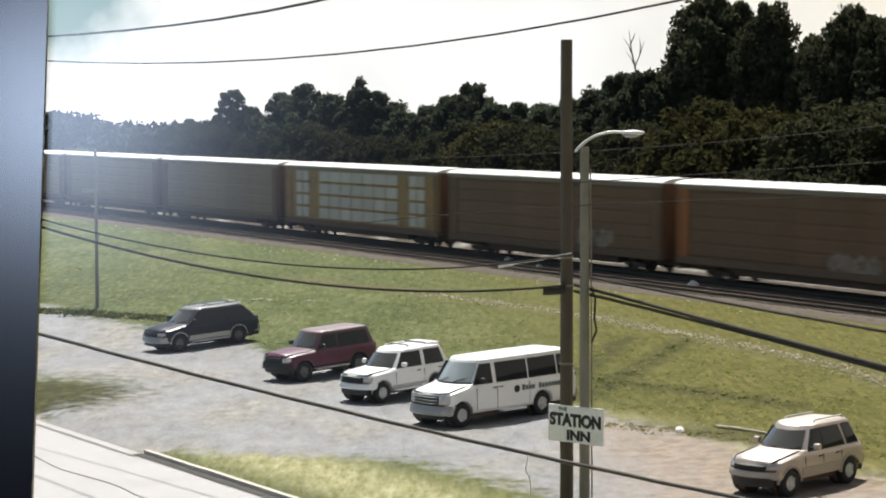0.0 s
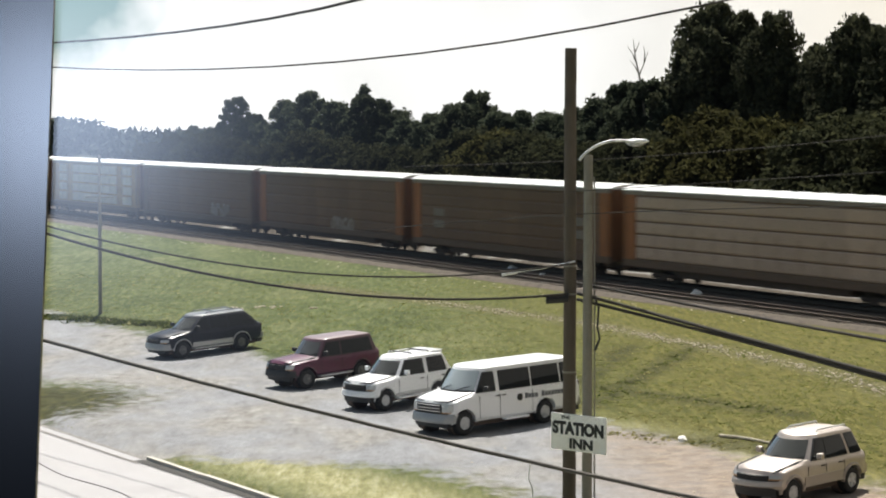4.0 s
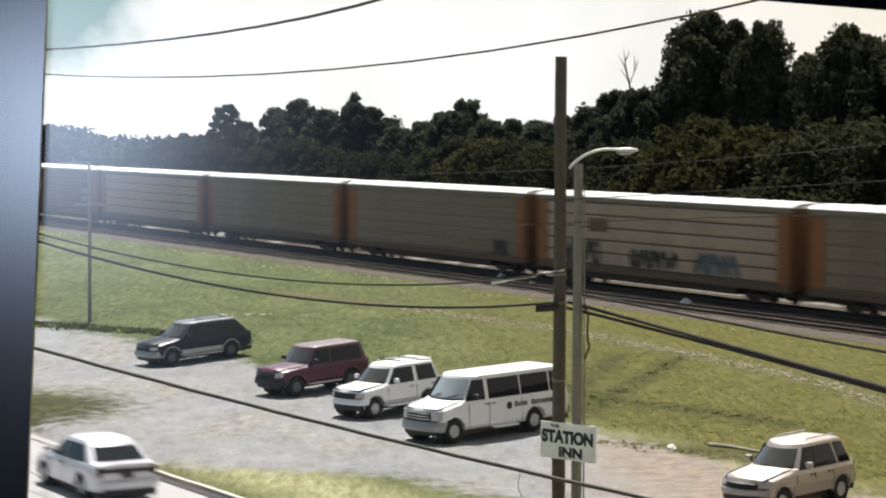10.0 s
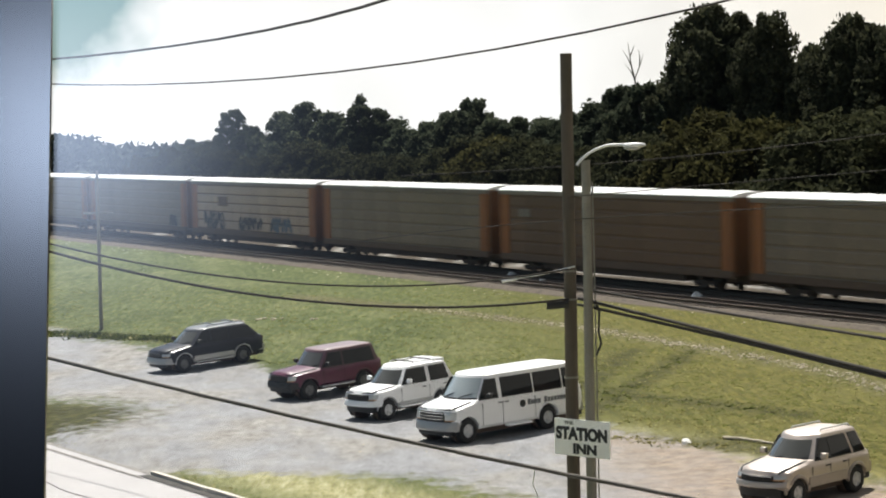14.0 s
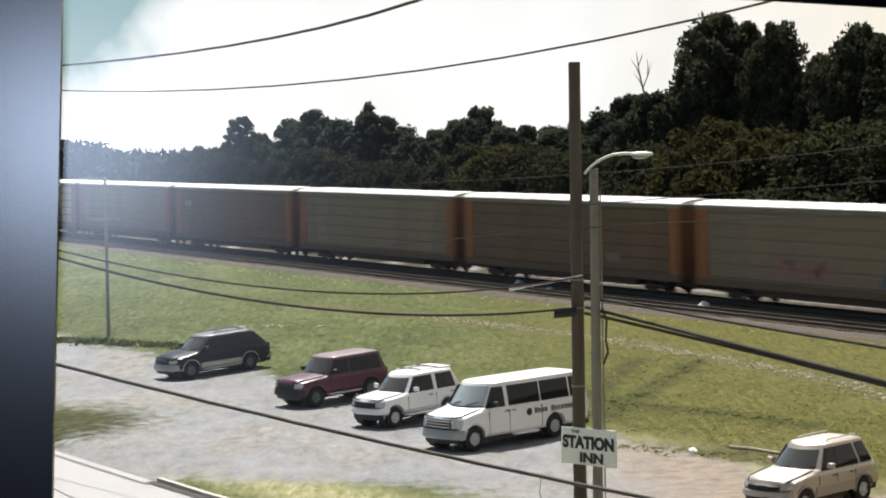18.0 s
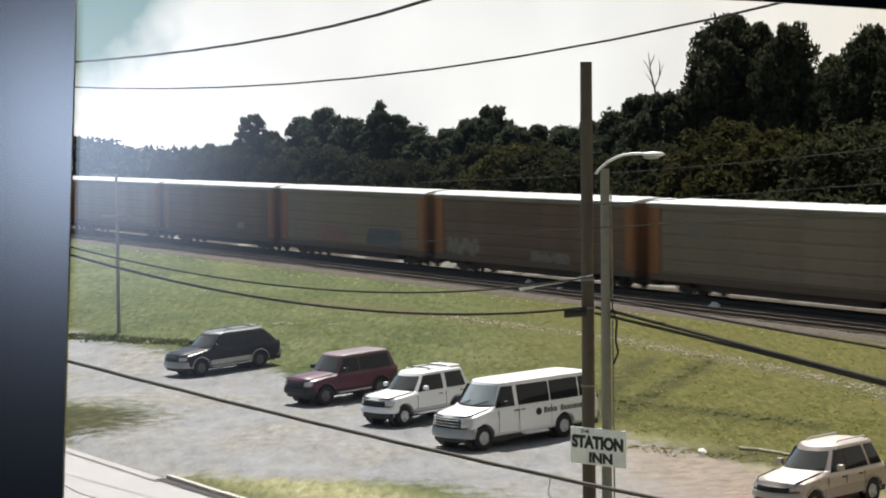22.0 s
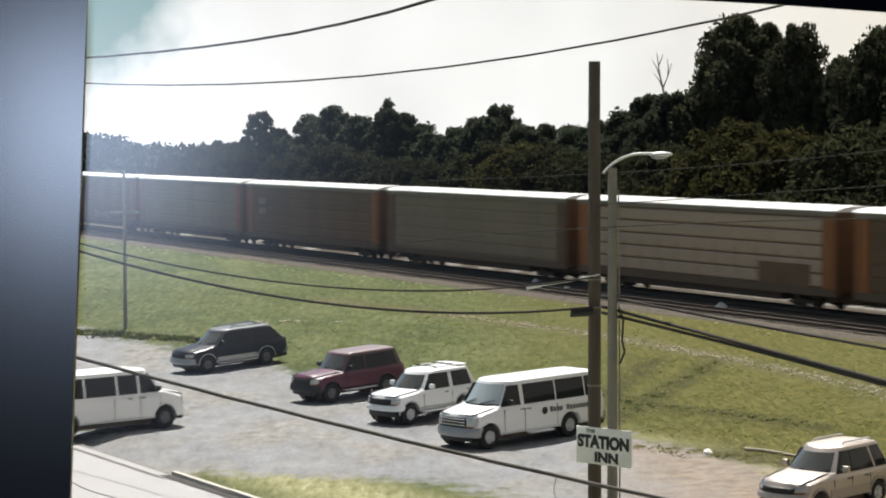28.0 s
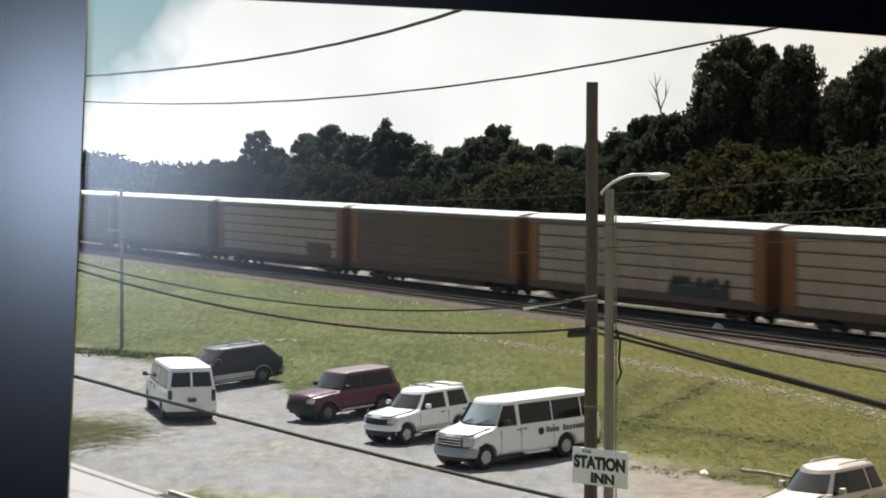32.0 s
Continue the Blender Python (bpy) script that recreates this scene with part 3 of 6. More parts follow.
def build_train():
    first, cars = build_rack_car(), {}
    for k, (screen, end) in LOOKS.items():
        m = pose(*car_row(k, 0), 0, 0, TRACK_RZ)
        if k == -3:
            car = first
            car.matrix_basis = m
        else:
            car = copy_thing(first, m)
        tagged(car, f"{WORDS[screen]} covered autorack wagon with {WORDS[end]} ends, rolling", "rail wagon", "wagons of the train")
        for o in car.children:
            kind = o.name.split(".")[0]
            if kind in ("side_panel", "end_panel", "body"):
                o.material_slots[0].link = "OBJECT"
                o.material_slots[0].material = M[end if kind == "end_panel" else "end_brown" if (kind, screen) == ("body", "screen_light") else screen]
        cars[k] = car
    return cars


train = build_train()


# ---- poles, lamp, sign, wires ----
def build_wood_pole(x, y, top, r0, r1, label, wood="wood_pole"):
    z0 = ground_z(x, y)
    pole = thing("utility_pole", pose(x, y, z0), label=label, category="utility pole")
    h = top - z0
    part("shaft", tube(bmesh.new(), [(0.012 * noise.noise((k * 0.7, x, 0)), 0, -0.3 + (h + 0.3) * k / 10) for k in range(11)], r0, 14, r1), M[wood], pole)
    return pole


main_pole = build_wood_pole(3.58, 57.6, 11.86, 0.175, 0.15, "tall dark weathered wooden utility pole with cable clamps")
for z, r in ((6.32, 0.185), (5.6, 0.187), (3.6, 0.187)):
    bm = bmesh.new()
    tube(bm, [(0, 0, z - 0.025), (0, 0, z + 0.025)], r, 14)
    part("clamp", bm, M["grey_pole"], main_pole, "grey steel clamp band")
arm = bmesh.new()
tube(arm, [(-1.75, -0.22, 6.1), (-1.6, -0.22, 6.13), (-1.35, -0.22, 6.18)], 0.05, 6)
tube(arm, [(-1.35, -0.22, 6.18), (-0.7, -0.22, 6.27), (0.12, -0.22, 6.45)], 0.024, 6)
part("insulator_bar", arm, M["lamp_white"], main_pole, "pale strain insulator bar")
bm = bmesh.new()
tube(bm, [(-0.62, -0.3, 5.49), (-0.56, -0.3, 5.49), (-0.12, -0.3, 5.52), (-0.06, -0.3, 5.52)], 0.12, 10)
part("splice_box", bm, M["black_rubber"], main_pole, "black cable splice box")
left_pole = build_wood_pole(-16.7, 114.4, 8.3, 0.10, 0.075, "thin grey wooden pole at the edge of the lot", "grey_pole")
part("crossarm", boxed(-0.75, 0.75, -0.06, 0.06, 5.85, 5.97, 0.01), M["grey_pole"], left_pole, "short pale crossarm")


def build_street_lamp():
    lamp = thing("street_lamp", pose(4.01, 57.18, ground_z(4.01, 57.18)), label="grey pole street lamp with a curved bracket arm", category="street lamp")
    part("post", tube(bmesh.new(), [(0, 0, -0.3 + 9.45 * k / 8) for k in range(9)], 0.135, 14, 0.115), M["grey_pole"], lamp, "pale grey weathered post")
    pts = []
    for k in range(15):
        a = k / 14
        pts.append((-0.25 + 0.02 + 1.28 * a ** 1.25, -0.05, 9.02 + 0.50 * math.sin(min(1.0, a * 1.25) * 1.5708)))
    arm = part("bracket_arm", tube(bmesh.new(), pts, 0.036, 8), M["lamp_white"], lamp, "white painted bracket arm", smooth=True)
    bm = bmesh.new()
    bmesh.ops.create_uvsphere(bm, u_segments=16, v_segments=8, radius=0.5, matrix=Matrix.LocRotScale((1.22, -0.05, 9.50), None, (0.62, 0.26, 0.14)))
    part("lamp_head", bm, M["lamp_white"], lamp, "white cobra-head housing", smooth=True)
    bm = bmesh.new()
    bmesh.ops.create_uvsphere(bm, u_segments=14, v_segments=7, radius=0.5, matrix=Matrix.LocRotScale((1.18, -0.05, 9.44), None, (0.46, 0.22, 0.14)))
    part("lens", bm, M["lamp_lens"], lamp, "clouded lens", smooth=True)
    bm = bmesh.new()
    tube(bm, [(0.185, -0.05, 0.2), (0.175, -0.05, 4.0), (0.165, -0.05, 6.4), (0.15, -0.05, 8.6)], 0.022, 6)
    part("conduit", bm, M["grey_pole"], lamp, "thin riser conduit")
    bm = bmesh.new()
    tube(bm, [(0.17, -0.1, 5.6), (0.27, -0.1, 5.3), (0.24, -0.1, 4.8), (0.30, -0.1, 4.5), (0.18, -0.1, 4.2)], 0.03, 6)
    part("cable_loop", bm, M["black_rubber"], lamp, "slack black cable loop")
    return lamp


M["lamp_lens"] = mat("lamp_lens", (0.35, 0.36, 0.36), 0.2, vary=0.1)
M["sign_white"] = mat("sign_paint", (0.93, 0.925, 0.90), 0.6, vary=0.05, scale=1.5, dirt=(0.82, 0.80, 0.75))
M["sign_black"] = mat("sign_letters", (0.015, 0.015, 0.015), 0.6, vary=0.1)
street_lamp = build_street_lamp()


def letters(text, size, m, material, parent, label, bold=0.0):
    cu = bpy.data.curves.new("letters", "FONT")
    cu.body, cu.size, cu.align_x, cu.align_y = text, size, "CENTER", "CENTER"
    cu.extrude, cu.offset = 0.006, bold
    tmp = new("letters_source", cu)
    me = bpy.data.meshes.new_from_object(tmp.evaluated_get(bpy.context.evaluated_depsgraph_get()))
    bpy.data.objects.remove(tmp)
    me.materials.clear()
    me.materials.append(material)
    ob = new("lettering", me)
    ob.parent, ob.matrix_basis = parent, m
    ob["label"] = label
    return ob


def build_sign():
    # nailed across both poles, so it stands askew to the street
    sign = thing("inn_sign", pose(3.79, 57.13, 2.08, 0, 0, -43), label="white board sign with black lettering nailed to the poles", category="sign")
    part("board", boxed(-0.90, 0.90, -0.02, 0.02, -0.47, 0.47, 0.012), M["sign_white"], sign)
    letters("STATION", 0.40, pose(0.0, -0.026, 0.09, 90) @ Matrix.Diagonal((1.0, 1.05, 1, 1)), M["sign_black"], sign, "black letters reading STATION", 0.022)
    letters("INN", 0.36, pose(0.10, -0.026, -0.29, 90) @ Matrix.Diagonal((1.2, 0.95, 1, 1)), M["sign_black"], sign, "black letters reading INN", 0.017)
    letters("THE", 0.12, pose(-0.42, -0.026, 0.37, 90) @ Matrix.Diagonal((1.35, 1, 1, 1)), M["sign_black"], sign, "small black letters reading THE", 0.002)
    for x in (-0.30, 0.32):
        for z in (-0.4, 0.4):
            part("bolt", tube(bmesh.new(), [(x, -0.03, z), (x, 0.02, z)], 0.015, 8), M["galv"], sign)
    return sign


build_sign()


M["old_cable"] = mat("old_cable", (0.105, 0.09, 0.075), 0.8, vary=0.3)


def wire(name, a, b, c, r, label, lo=0.0, hi=1.0, wave=0.0, skin="cable"):
    """A hanging cable: the curve through three points, carried on past them from lo to hi."""
    a, b, c = Vector(a), Vector(b), Vector(c)
    k = (b - a).length / (c - a).length
    pts = []
    for i in range(49):
        t = lo + (hi - lo) * i / 48
        p = a * ((t - k) * (t - 1) / (k * 1.0)) + b * (t * (t - 1) / (k * (k - 1))) + c * (t * (t - k) / (1 - k))
        p.z += wave * math.sin(i * 2.1)
        pts.append(p)
    return tagged(part(name, tube(bmesh.new(), pts, r, 6), M[skin], None, smooth=True), label, "cable")


wire("overhead_cable", (-11.72, 70.0, 12.41), (-6.31, 60.0, 12.40), (-2.27, 50.0, 12.51), 0.034, "black overhead cable against the sky", -0.5, 2.2, 0.004)
wire("overhead_cable", (-12.57, 75.0, 11.79), (-3.91, 62.0, 11.52), (3.08, 50.0, 11.99), 0.026, "thin black overhead cable against the sky", -0.4, 1.75, 0.004)
low_cable = wire("overhead_cable", (-6.57, 38.0, 6.33), (-0.23, 35.0, 5.12), (4.39, 32.0, 4.51), 0.032, "brown-black cable hung low across the lot", -0.5, 1.6, 0.004, "old_cable")
wire("phone_cable", (-7.18, 50.00, 7.36), (-2.58, 53.00, 6.42), (3.52, 57.3, 6.39), 0.024, "black phone cable from pole to pole", -0.3, 1.0)
wire("phone_cable", (-7.19, 50.00, 7.15), (-2.59, 53.00, 6.01), (3.52, 57.3, 5.63), 0.034, "thick black phone cable from pole to pole", -0.3, 1.0)
wire("phone_cable", (4.1, 57.3, 5.84), (6.98, 51.0, 5.65), (9.19, 45.0, 5.61), 0.035, "black phone cable leaving the pole", -0.05, 1.6)
wire("phone_cable", (4.1, 57.3, 5.55), (6.98, 51.0, 5.14), (9.2, 45.0, 4.90), 0.045, "thick black phone cable leaving the pole", -0.05, 1.6)
wire("phone_cable", (4.1, 57.3, 5.40), (6.98, 51.0, 5.06), (9.2, 45.0, 4.82), 0.04, "black phone cable leaving the pole", -0.05, 1.6)
wire("power_wire", (0.46, 70.0, 8.63), (4.58, 64.0, 8.92), (10.59, 52.0, 9.69), 0.014, "thin grey power wire before the trees", -0.1, 1.5)
wire("power_wire", (3.51, 57.0, 8.23), (7.1, 52.0, 8.63), (9.57, 47.0, 8.96), 0.012, "thin grey power wire before the trees", 0.0, 1.5)
wire("power_wire", (-2.0, 70.0, 6.62), (3.93, 57.0, 7.67), (6.32, 52.0, 7.98), 0.012, "thin grey power wire before the train", 0.0, 1.6)
bm = bmesh.new()
tube(bm, [(1.52, 33.95, 4.862), (1.52, 33.95, 4.76), (1.49, 33.95, 4.62), (1.56, 33.95, 4.45), (1.58, 33.95, 3.6), (1.6, 33.95, 1.7)], 0.009, 5)
part("drop_wire", bm, M["galv"], low_cable, "thin pale wire dropping to the ground")


# ---- the screen frame close to the eye, and an unseen room added behind it ----
def build_room():
    f = 0.62
    bez = thing("trim", pose(0, f, EYE_Z), label="black plastic screen bezel with a soft window glare", category="screen frame", kind="structure")

    def bar(name, pts):
        bm = bmesh.new()
        a = [bm.verts.new((x * f, 0, z * f)) for x, z in pts]
        b = [bm.verts.new((x * f, 0.003, z * f)) for x, z in pts]
        bm.faces.new(a)
        bm.faces.new(b[::-1])
        for i in range(len(a)):
            bm.faces.new((a[i], a[i - 1], b[i - 1], b[i]))
        bmesh.ops.recalc_face_normals(bm, faces=bm.faces)
        part(name, bm, M["bezel"], bez)

    bar("side_bar", [(-0.1621, 0.074), (-0.1742, -0.19), (-0.24, -0.19), (-0.228, 0.11), (-0.1606, 0.11)])
    bar("top_bar", [(-0.1618, 0.0738), (0.0, 0.0662), (0.14, 0.0585), (0.26, 0.0495), (0.26, 0.11), (-0.1603, 0.11)])
    # screen glass, slightly hazed by a rough gloss added to catch window glare
    bm = bmesh.new()
    box(bm, -0.25, 0.25, 0.6240, 0.6270, EYE_Z - 0.2, EYE_Z + 0.2)
    pane = tagged(part("window_1", bm, M["pane"]), "clear screen glass with a faint haze", "window", kind="structure")
    pane.visible_shadow = False
    z = EYE_Z
    # unseen walls, floor and ceiling, added to keep daylight off the bezel
    bm = bmesh.new()
    for x0, x1, z0, z1 in ((-4, -0.16, 0, 12.6), (0.24, 4, 0, 12.6), (-0.16, 0.24, 0, z - 0.17), (-0.16, 0.24, z + 0.085, 12.6)):
        box(bm, x0, x1, 0.70, 0.84, z0 - 0.2 * (z0 == 0), z1)
    tagged(part("wall_front", bm, M["plaster"]), "unseen dark plain wall round the view opening", "wall", kind="structure")
    tagged(part("wall_west", boxed(-4.15, -4, -3.2, 0.84, -0.2, 12.6), M["plaster"]), "unseen dark plain side wall", "wall", kind="structure")
    tagged(part("wall_east", boxed(4, 4.15, -3.2, 0.84, -0.2, 12.6), M["plaster"]), "unseen dark plain side wall", "wall", kind="structure")
    # back wall with a window in it
    bm = bmesh.new()
    for x0, x1, z0, z1 in ((-4, WIN[0], -0.2, 12.6), (WIN[1], 4, -0.2, 12.6), (WIN[0], WIN[1], -0.2, WIN[2]), (WIN[0], WIN[1], WIN[3], 12.6)):
        box(bm, x0, x1, -3.15, -3.0, z0, z1)
    tagged(part("wall_back", bm, M["plaster"]), "unseen dark plain back wall with a bright window", "wall", kind="structure")
    tagged(part("floor", boxed(-4, 4, -3.0, 0.70, 8.3, 8.45), M["plaster"]), "unseen dark plain floor", "floor", kind="structure")
    tagged(part("ceiling", boxed(-4, 4, -3.0, 0.70, 11.4, 11.55), M["plaster"]), "unseen dark plain ceiling", "ceiling", kind="structure")
    lamp = new("window_light", bpy.data.lights.new("window_light", "AREA"))
    lamp.data.shape, lamp.data.size, lamp.data.size_y = "RECTANGLE", WIN[1] - WIN[0], WIN[3] - WIN[2]
    lamp.data.energy, lamp.data.color = 5.4, (0.60, 0.74, 1.0)
    lamp.matrix_world = pose((WIN[0] + WIN[1]) / 2, -3.02, (WIN[2] + WIN[3]) / 2, 90)


WIN = (-0.83, -0.53, 9.89, 10.14)
M["pane"] = bpy.data.materials.new("screen_glass")
M["pane"].use_nodes = True
pn, pl = M["pane"].node_tree.nodes, M["pane"].node_tree.links
pn.clear()
p_out, p_mix = pn.new("ShaderNodeOutputMaterial"), pn.new("ShaderNodeMixShader")
p_clear, p_gloss = pn.new("ShaderNodeBsdfTransparent"), pn.new("ShaderNodeBsdfGlossy")
p_gloss.inputs["Roughness"].default_value = 0.17
p_mix.inputs[0].default_value = 0.03
pl.new(p_clear.outputs[0], p_mix.inputs[1])
pl.new(p_gloss.outputs[0], p_mix.inputs[2])
pl.new(p_mix.outputs[0], p_out.inputs[0])
build_room()


# ---- vehicles ----
def paint(name, color, rough=0.35, metal=0.0, coat=1.0):
    m = mat(name, color, rough, metal, vary=0.05, scale=1.2, fine=15, coat=coat)
    m.node_tree.nodes["Principled BSDF"].inputs["Coat Roughness"].default_value = 0.45   # dusty clear coat
    m.node_tree.nodes["Principled BSDF"].inputs["Specular IOR Level"].default_value = 0.3
    return m


M["white_paint"] = paint("white_paint", (0.88, 0.88, 0.875))
M["dark_paint"] = paint("dark_blue_paint", (0.016, 0.018, 0.027), coat=0.08)
M["silver_trim"] = paint("silver_trim", (0.46, 0.46, 0.47), 0.4, 0.3)
M["maroon_paint"] = paint("maroon_paint", (0.098, 0.016, 0.045), coat=0.6)
# maroon roof lightened to pink: sun glare put into its paint
M["faded_roof"] = paint("faded_roof_paint", (0.19, 0.11, 0.115))
# dark car's roof greyed so that sunlight shows in its base colour
M["slate_roof"] = paint("slate_roof_paint", (0.10, 0.105, 0.115))
M["maroon_dark"] = paint("dark_maroon_top", (0.065, 0.020, 0.032))
M["pearl_paint"] = paint("pearl_paint", (0.54, 0.47, 0.415), 0.45, 0.72, 0.5)
M["bumper_grey"] = paint("grey_bumper_paint", (0.34, 0.34, 0.34), 0.35, 0.4)
M["tan_trim"] = paint("tan_lower_trim", (0.34, 0.29, 0.255), 0.45, 0.3)
M["sedan_paint"] = paint("pale_silver_paint", (0.66, 0.655, 0.70), 0.38, 0.35)
M["glass"] = mat("dark_glass", (0.012, 0.014, 0.015), 0.07, vary=0.05, coat=0.1)
M["glass"].node_tree.nodes["Principled BSDF"].inputs["Specular IOR Level"].default_value = 0.3
# pale base colour stands in for sky reflected in the windscreen
M["glass_sky_sheen"] = mat("windscreen_glass", (0.40, 0.45, 0.46), 0.06, vary=0.05, coat=0.6)
M["glass_mid"] = mat("clear_windscreen", (0.085, 0.085, 0.075), 0.06, vary=0.1, coat=1.0)
M["tyre"] = mat("tyre", (0.018, 0.018, 0.018), 0.85, vary=0.2)
M["rim_dark"] = mat("dull_rim", (0.16, 0.16, 0.16), 0.5, 0.4, vary=0.15)
M["rim"] = mat("alloy_rim", (0.56, 0.56, 0.56), 0.45, 0.3, vary=0.1)
M["chrome"] = mat("chrome", (0.7, 0.7, 0.7), 0.2, 0.9, vary=0.05)
M["black_trim"] = mat("black_trim", (0.02, 0.02, 0.02), 0.6, vary=0.1)
M["letter_grey"] = mat("grey_letters", (0.13, 0.14, 0.15), 0.5, vary=0.2)
M["lamp_clear"] = mat("headlamp_glass", (0.55, 0.56, 0.56), 0.15, 0.2, vary=0.1)
M["lamp_amber"] = mat("amber_lens", (0.34, 0.20, 0.10), 0.3, vary=0.1)
M["lamp_red"] = mat("tail_lamp_glass", (0.06, 0.008, 0.010), 0.2, vary=0.1)
M["plate"] = mat("plate", (0.05, 0.055, 0.07), 0.5, vary=0.1)


def lerp(a, b, t):
    return a + (b - a) * t


def along(table, x):
    for (x0, v0), (x1, v1) in zip(table, table[1:]):
        if x <= x1:
            return lerp(v0, v1, smooth01((x - x0) / (x1 - x0)) * 0.5 + 0.5 * min(1, max(0, (x - x0) / (x1 - x0))))
    return table[-1][1]


def lathe(bm, prof, seg=24):
    """Turns (radius, y) points round the y axis."""
    rings = [[bm.verts.new((r * math.cos(6.2832 * k / seg), y, r * math.sin(6.2832 * k / seg))) for k in range(seg)] for r, y in prof]
    for u, v in zip(rings, rings[1:]):
        for k in range(seg):
            bm.faces.new((u[k], u[(k + 1) % seg], v[(k + 1) % seg], v[k]))
    return bm


WHEELS = {}


def add_wheel(car, x, y, r, rim_mat):
    s = 1 if y > 0 else -1
    key = (r, rim_mat)
    if key not in WHEELS:
        w = 0.11
        bm = lathe(bmesh.new(), [(r * 0.52, w), (r * 0.60, w + 0.015), (r * 0.9, w + 0.012), (r * 0.985, w - 0.02), (r, w - 0.05), (r, -w + 0.05), (r * 0.985, -w + 0.02), (r * 0.9, -w - 0.012), (r * 0.52, -w)])
        tyre = part("tyre", bm, M["tyre"], car, smooth=True)
        bm = lathe(bmesh.new(), [(r * 0.54, -w), (r * 0.54, w - 0.01), (r * 0.50, w), (r * 0.46, w - 0.035), (r * 0.26, w - 0.02), (r * 0.14, w + 0.012), (0.001, w + 0.015)])
        for k in range(5):
            a = 6.2832 * k / 5
            bmesh.ops.create_cube(bm, size=1, matrix=pose(0, 0, 0, 0, math.degrees(a)) @ Matrix.LocRotScale((r * 0.36, w - 0.01, 0), None, (r * 0.4, 0.03, 0.06)))
        rim = part("rim", bm, M[rim_mat], tyre, "metal wheel rim")
        WHEELS[key] = (tyre.data, rim.data)
        tyre.matrix_basis = pose(x, y, r, 0, 0, 0 if s > 0 else 180)
    else:
        a, b = WHEELS[key]
        tyre = new("tyre", a)
        tyre.parent = car
        tyre.matrix_basis = pose(x, y, r, 0, 0, 0 if s > 0 else 180)
        rim = new("rim", b)
        rim.parent = tyre
        rim["label"] = "metal wheel rim"
    tyre.name = "wheel"


def nose_x(s, y):
    """The plan curve of the front end: nearly flat in the middle, swept back to the corners."""
    W, v = s["half"], min(abs(y) / s["half"], 1.0)
    if v <= 0.8:
        return s["front"] - s["bow"] * (v / 0.8) ** 2
    e = ((1 - v) / 0.2) ** (1 / 2.2)
    return s["front"] - 0.5 * (1 - e) - s["bow"] * e


def band(s, y0, y1, z0, z1, out, deep, lean=0.0, n=10, tail=False):
    """A bar that follows the front end's curve (or the tail's), proud by out and deep into the body."""
    bm, rows = bmesh.new(), []
    for k in range(n + 1):
        y = lerp(y0, y1, k / n)
        if tail:
            x, g = s["rear"] + 0.07 * (abs(y) / s["half"]) ** 4, -1
        else:
            x, g = nose_x(s, y), 1
        r = 0.18 * (z1 - z0)
        rows.append([bm.verts.new(p) for p in ((x - g * deep, y, z0), (x + g * out * 0.7, y, z0), (x + g * out, y, z0 + r), (x + g * out - lean, y, z1 - r), (x + g * (out * 0.7) - lean, y, z1), (x - g * deep, y, z1))])
    for u, v in zip(rows, rows[1:]):
        for k in range(6):
            bm.faces.new((u[k], u[(k + 1) % 6], v[(k + 1) % 6], v[k]))
    bm.faces.new(rows[0])
    bm.faces.new(rows[-1][::-1])
    bmesh.ops.recalc_face_normals(bm, faces=bm.faces)
    return bm


